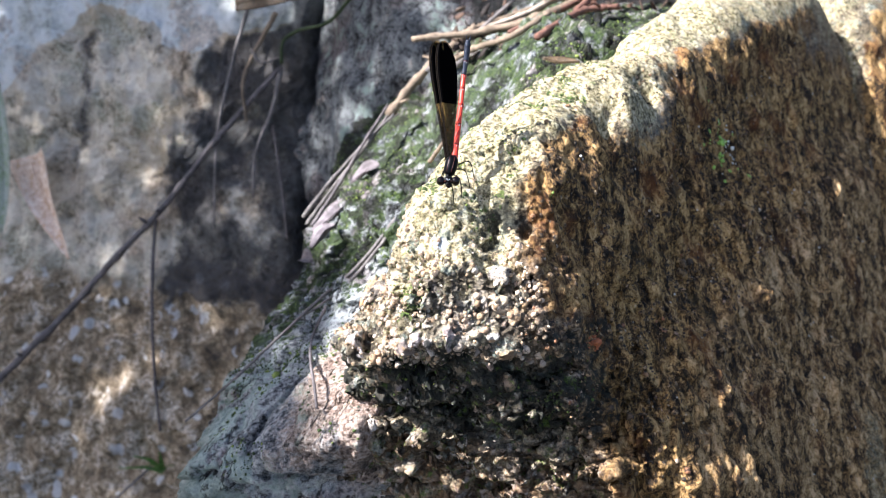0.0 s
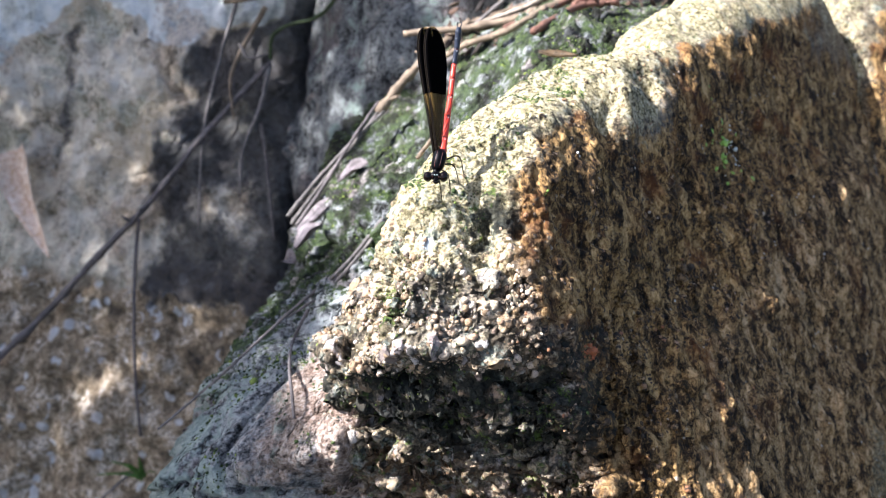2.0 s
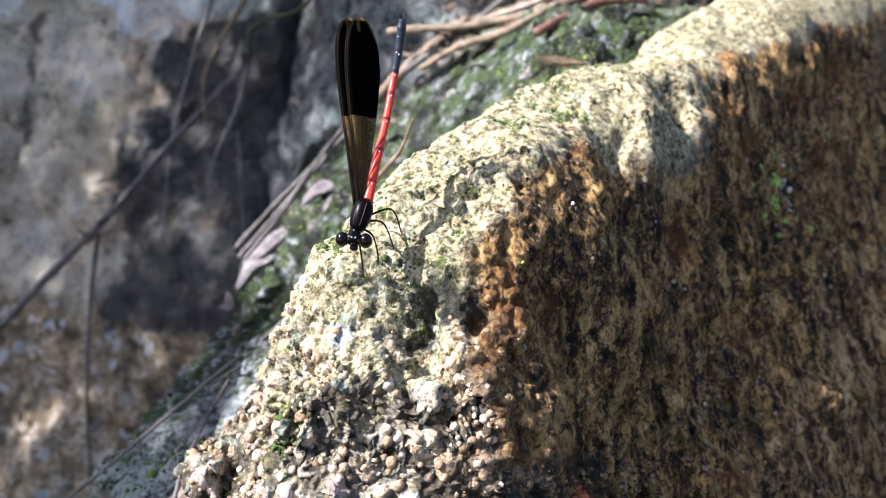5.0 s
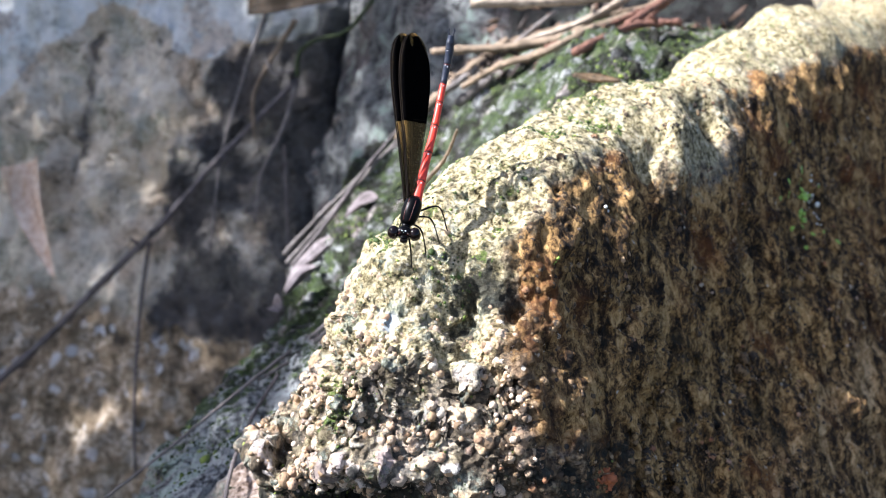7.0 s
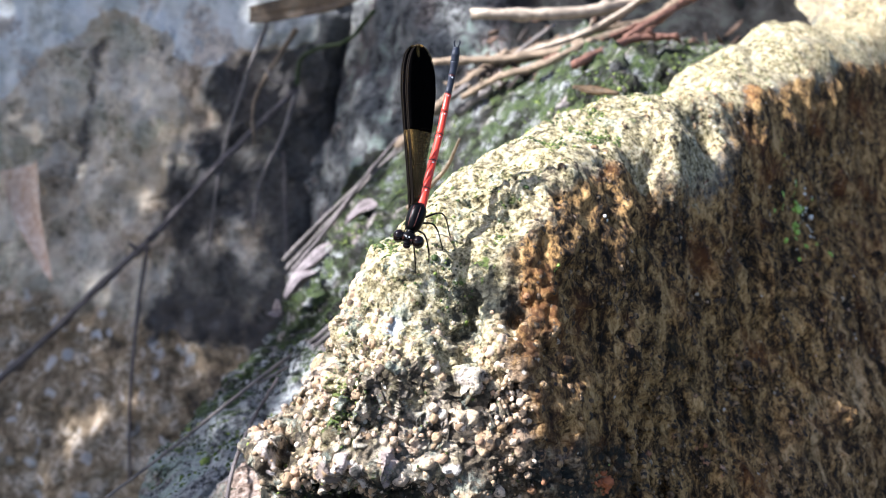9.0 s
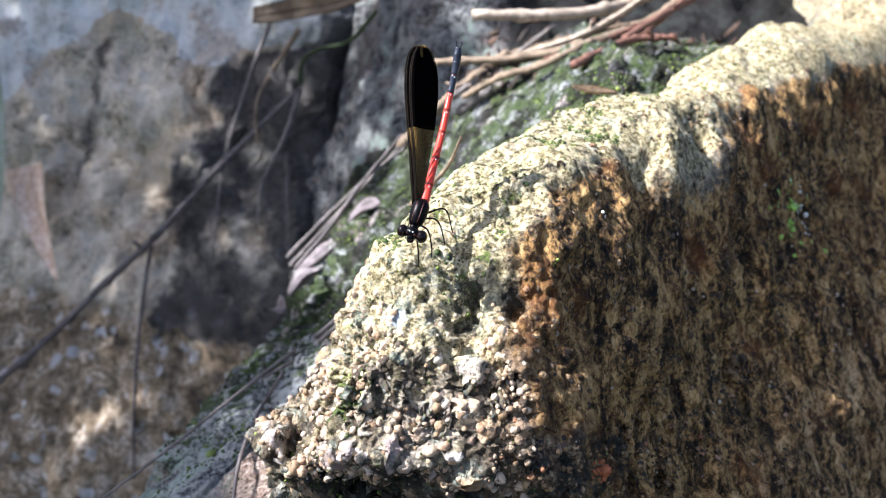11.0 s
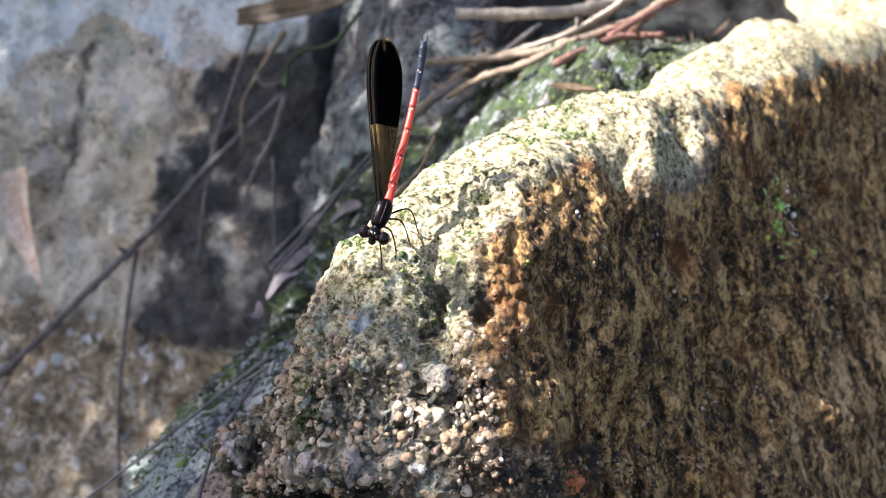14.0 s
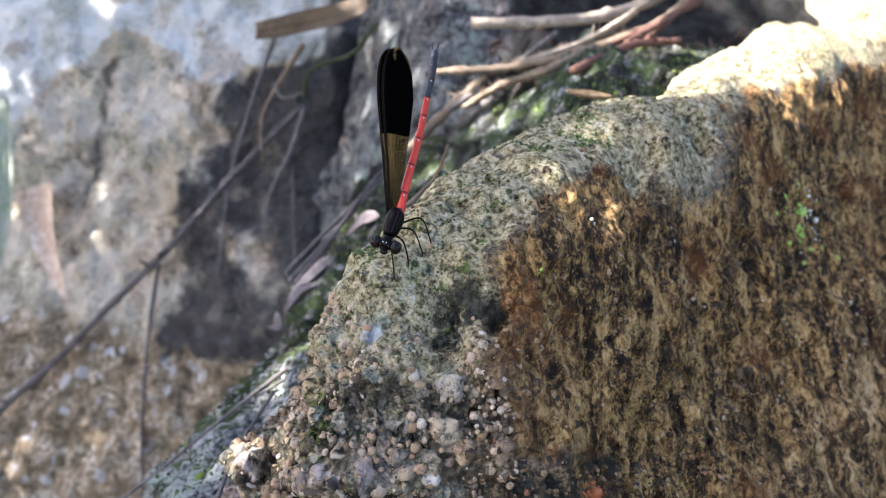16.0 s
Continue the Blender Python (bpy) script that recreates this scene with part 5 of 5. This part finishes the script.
for i in range(len(P)):
    p, n, r = Vector(P[i]), Vector(N[i]), min(0.0011, 0.00062 * math.exp(rng.normal(0.15, 0.45)))
    if i < len(special):
        p, r = Vector(special[i][0]), special[i][1] * 0.72
        hit, q, n, _ = boulder.closest_point_on_mesh(p)
        p = q + n * r * 0.35
    g = new("grain", SHAPES[i % 8])
    g.parent = boulder
    e = Euler(rng.uniform(0, 6.28, 3)).to_matrix().to_4x4()
    g.matrix_basis = Matrix.Translation(p - n * r * 0.75) @ e @ Matrix.Diagonal((r, r * rng.uniform(0.75, 1), r * rng.uniform(0.7, 1), 1))


def moss_dots(name, ob, want, count, size, seed, mat, label, flat=0.55):
    P, N, rng = scatter(ob, want, count, seed)
    R = size * np.exp(rng.normal(0, 0.35, count))
    p = part(name, joined(name, P + N * R[:, None] * 0.2, N, R, pebble_mesh(name, seed, 6, 4), rng, flat), mat, ob, label)
    p["kind"] = "stuff"


def moss_material():
    s = Nodes("moss_leaflet")
    g = s.tree.nodes.new("ShaderNodeNewGeometry").outputs["Random Per Island"]
    return s.done(s.ramp(g, (0.0, (0.018, 0.034, 0.010)), (0.5, (0.050, 0.080, 0.018)), (0.8, (0.11, 0.16, 0.03)), (1.0, (0.26, 0.33, 0.07))), 0.6, None, Specular_IOR_Level=0.3)


MOSS = moss_material()
FRESH = plain("fresh_moss", (0.34, 0.55, 0.09), 0.4, 0.0008, 0.35, Specular_IOR_Level=0.5)
ORANGE = plain("orange_lichen", (0.36, 0.11, 0.035), 0.7, 0.0008, 0.4)
CHALK = plain("chalk_lichen", (0.78, 0.78, 0.70), 0.6, 0.0008, 0.15)
moss_dots("moss", boulder, lambda P, N: step(0.268, 0.274, P[:, 2]) * step(0.5, 0.75, N[:, 2]) * step(0.30, 0.22, P[:, 1]) * ((P - (0.07, 0.222, 0.241)) @ np.array([0.688, -0.474, 0.549]) < -0.006) * (0.03 + step(0.2, 0.55, fbm(P + 7, 0.012, 3))), 1500, 0.00022, 21, MOSS, "bright green moss leaflets")
moss_dots("moss", boulder, lambda P, N: blob(P, (0.102, 0.285, 0.256), (0.006, 0.006, 0.016)), 34, 0.0007, 22, FRESH, "bright green moss leaflets")
moss_dots("lichen_speck", boulder, lambda P, N: blob(P, (0.108, 0.289, 0.251), (0.005, 0.006, 0.010)), 22, 0.00045, 25, CHALK, "chalky white lichen specks")
moss_dots("orange_lichen", boulder, lambda P, N: blob(P, (0.0407, 0.1777, 0.2403), (0.0011, 0.0015, 0.0017)), 60, 0.00035, 28, ORANGE, "rusty orange lichen patch")
moss_dots("moss", boulder, lambda P, N: blob(P, (0.0283, 0.1958, 0.2713), (0.0005, 0.0006, 0.0006)), 4, 0.0003, 29, FRESH, "bright green moss leaflets")
moss_dots("lichen_speck", boulder, lambda P, N: blob(P, (0.0385, 0.2145, 0.2746), (0.0006, 0.0006, 0.0006)), 3, 0.0005, 26, CHALK, "chalky white lichen speck")
moss_dots("moss", boulder, lambda P, N: step(0.240, 0.232, P[:, 2]) * step(0.212, 0.218, P[:, 2]) * step(0.05, 0.03, P[:, 0]) * step(-0.04, -0.02, P[:, 0]) * (P[:, 1] < 0.21) * step(0.0, 0.5, fbm(P + 8, 0.008, 2)), 360, 0.00026, 27, MOSS, "green moss leaflets under the nose")
moss_dots("moss", boulder, lambda P, N: 0.45 * blob(P, (-0.0085, 0.182, 0.2505), (0.006, 0.010, 0.006)) + blob(P, (0.009, 0.194, 0.269), (0.005, 0.006, 0.005)) + 0.02 * step(0.22, 0.23, P[:, 2]) * step(0.03, 0.01, P[:, 0]), 600, 0.00021, 23, MOSS, "green moss leaflets in the hollows")
moss_dots("moss", slab, lambda P, N: step(0.2, 0.5, N[:, 2]) * step(0.15, 0.45, fbm(P + 3, 0.022, 4, 0.6)) * step(0.16, 0.2, P[:, 1]), 13000, 0.00032, 24, MOSS, "dark green moss cushions", 0.8)


# ---- an added leafy sapling, never in view, placed to shade the stones ----
def build_shade_sapling():
    rnd = random.Random(11)
    rng = np.random.RandomState(11)
    e1 = Vector((-SUN.y, SUN.x, 0)).normalized()
    e2 = SUN.cross(e1).normalized()
    e2 = e2 if e2.z > 0 else -e2
    foot = Vector((-1.15, 0.30, -0.14))
    root = tagged(new("shade_sapling"), "unseen young tree added so that its leaves shade the stones", "tree")
    root.location = foot
    bark = wood("sapling_bark", (0.12, 0.10, 0.07), 0.01)
    top = Vector((-0.95, 0.32, 1.05)) - foot
    part("trunk", tube(spline([(0, 0, 0), (0.03, 0.02, 0.4), (0.10, -0.01, 0.8), top], 6), [0.022 - 0.0008 * i for i in range(19)], 10), bark, root)
    s = Nodes("sapling_leaf")
    g = s.tree.nodes.new("ShaderNodeNewGeometry").outputs["Random Per Island"]
    mat = s.done(s.ramp(g, (0.0, (0.04, 0.08, 0.02)), (1.0, (0.10, 0.15, 0.04))), 0.45)
    # the lowest sunlit places, from front to back
    lit = [(-0.03, 0.10, 0.225), (-0.038, 0.172, 0.205), (-0.038, 0.205, 0.206), (-0.033, 0.245, 0.206), (-0.03, 0.30, 0.207), (-0.055, 0.36, 0.178), (-0.03, 0.41, 0.215), (0.03, 0.45, 0.285), (0.0, 0.50, 0.25), (-0.12, 0.54, 0.30), (-0.2, 0.6, 0.37), (-0.25, 0.75, 0.46)]
    lit_y, lit_v = [p[1] for p in lit], [Vector(p).dot(e2) for p in lit]
    bm = bmesh.new()
    limbs = bmesh.new()
    for k in range(7000):
        y = rnd.uniform(-0.15, 0.95)
        edge = float(np.interp(y, lit_y, lit_v)) + 0.010 * gnoise(np.array([[y * 22, 0.3, 0.7]]))[0]
        low = -0.38
        f = rnd.random() ** 0.75
        along = rnd.uniform(1.25, 1.6)
        l, w = rnd.uniform(0.012, 0.022), rnd.uniform(0.006, 0.011)
        v = low + (edge - 0.012 - low) * f
        if y > 0.47:
            l, w = 0.90 * l, 0.90 * w
        if rnd.random() < (0.0 if y > 0.47 else 0.0 if 0.14 < y < 0.30 else 0.42):
            continue
        # a place that the sun's rays pass on their way to height v at depth y
        c = SUN * along + e2 * v + e1 * ((Vector((0, y, 0)) - e2 * v).dot(e1)) - foot
        z = (SUN + Vector((rnd.gauss(0, 0.4), rnd.gauss(0, 0.4), rnd.gauss(0, 0.4)))).normalized()
        x = z.orthogonal().normalized()
        x = (Matrix.Rotation(rnd.uniform(0, 6.28), 3, z) @ x)
        yy = z.cross(x)
        ring = [(-1, 0), (-0.5, 0.8), (0.2, 0.9), (1, 0), (0.2, -0.9), (-0.5, -0.8)]
        up = [bm.verts.new(c + x * (a * l) + yy * (b * w) + z * (0.002 * a * a)) for a, b in ring]
        dn = [bm.verts.new(q.co - z * 0.0004) for q in up]
        bm.faces.new(up)
        bm.faces.new(dn[::-1])
        for i in range(6):
            bm.faces.new((up[i], dn[i], dn[(i + 1) % 6], up[(i + 1) % 6]))
        if k % 80 == 0:
            start = Vector((0.08, -0.01, 0.5 + 0.4 * rnd.random()))
            tube(spline([start, start.lerp(c, 0.5) + Vector((0, 0, 0.03)), c], 4), [0.006 - 0.0005 * i for i in range(9)], 6, bm=limbs)
    part("limbs", limbs, bark, root)
    leaves = part("leaves", bm, mat, root, "many small green leaves")
    leaves["kind"] = "stuff"
    return root, foot


shade_sapling, sapling_foot = build_shade_sapling()


# ---- what moves ----
def motions():
    """The added shade tree leans; the insect turns its head and closes its wings."""
    sway = [(0, 0), (2, 0.25), (4.2, -0.2), (6.5, 0.2), (9, 0), (11.3, 0.3), (12.15, 0.4), (12.45, 12.7), (12.8, 12.8), (13.2, 12.7), (13.5, 10.8), (13.95, 5.5), (14.15, 5.5), (14.6, 12.7), (15.3, 12.9), (16, 12.9)]
    walk(shade_sapling, [(t, pose(*sapling_foot, 0, a, 0)) for t, a in sway])
    turns = [(0, 0, 0), (3, 0, 0), (6.3, 2, 3), (8.1, 2, 3), (8.9, -14, 8), (11.3, -14, 8), (13, -16, 10), (16, -15, 8)]
    walk(fly_head, [(t, Matrix.Translation(fly_head_at) @ pose(0, 0, 0, 0, b, a)) for t, a, b in turns])
    for k, (w, m0) in enumerate(fly_wings):
        open_, shut = (0.0, 0.4, 2.6, 3.0)[k], (0.0, 0.3, 0.9, 1.2)[k]
        rows = [(0, open_), (7.9, open_), (8.8, shut), (11.3, shut), (13.8, shut), (14.5, shut + 0.4), (16, shut)]
        walk(w, [(t, m0 @ pose(0, 0, 0, 0, 0, a)) for t, a in rows])


motions()
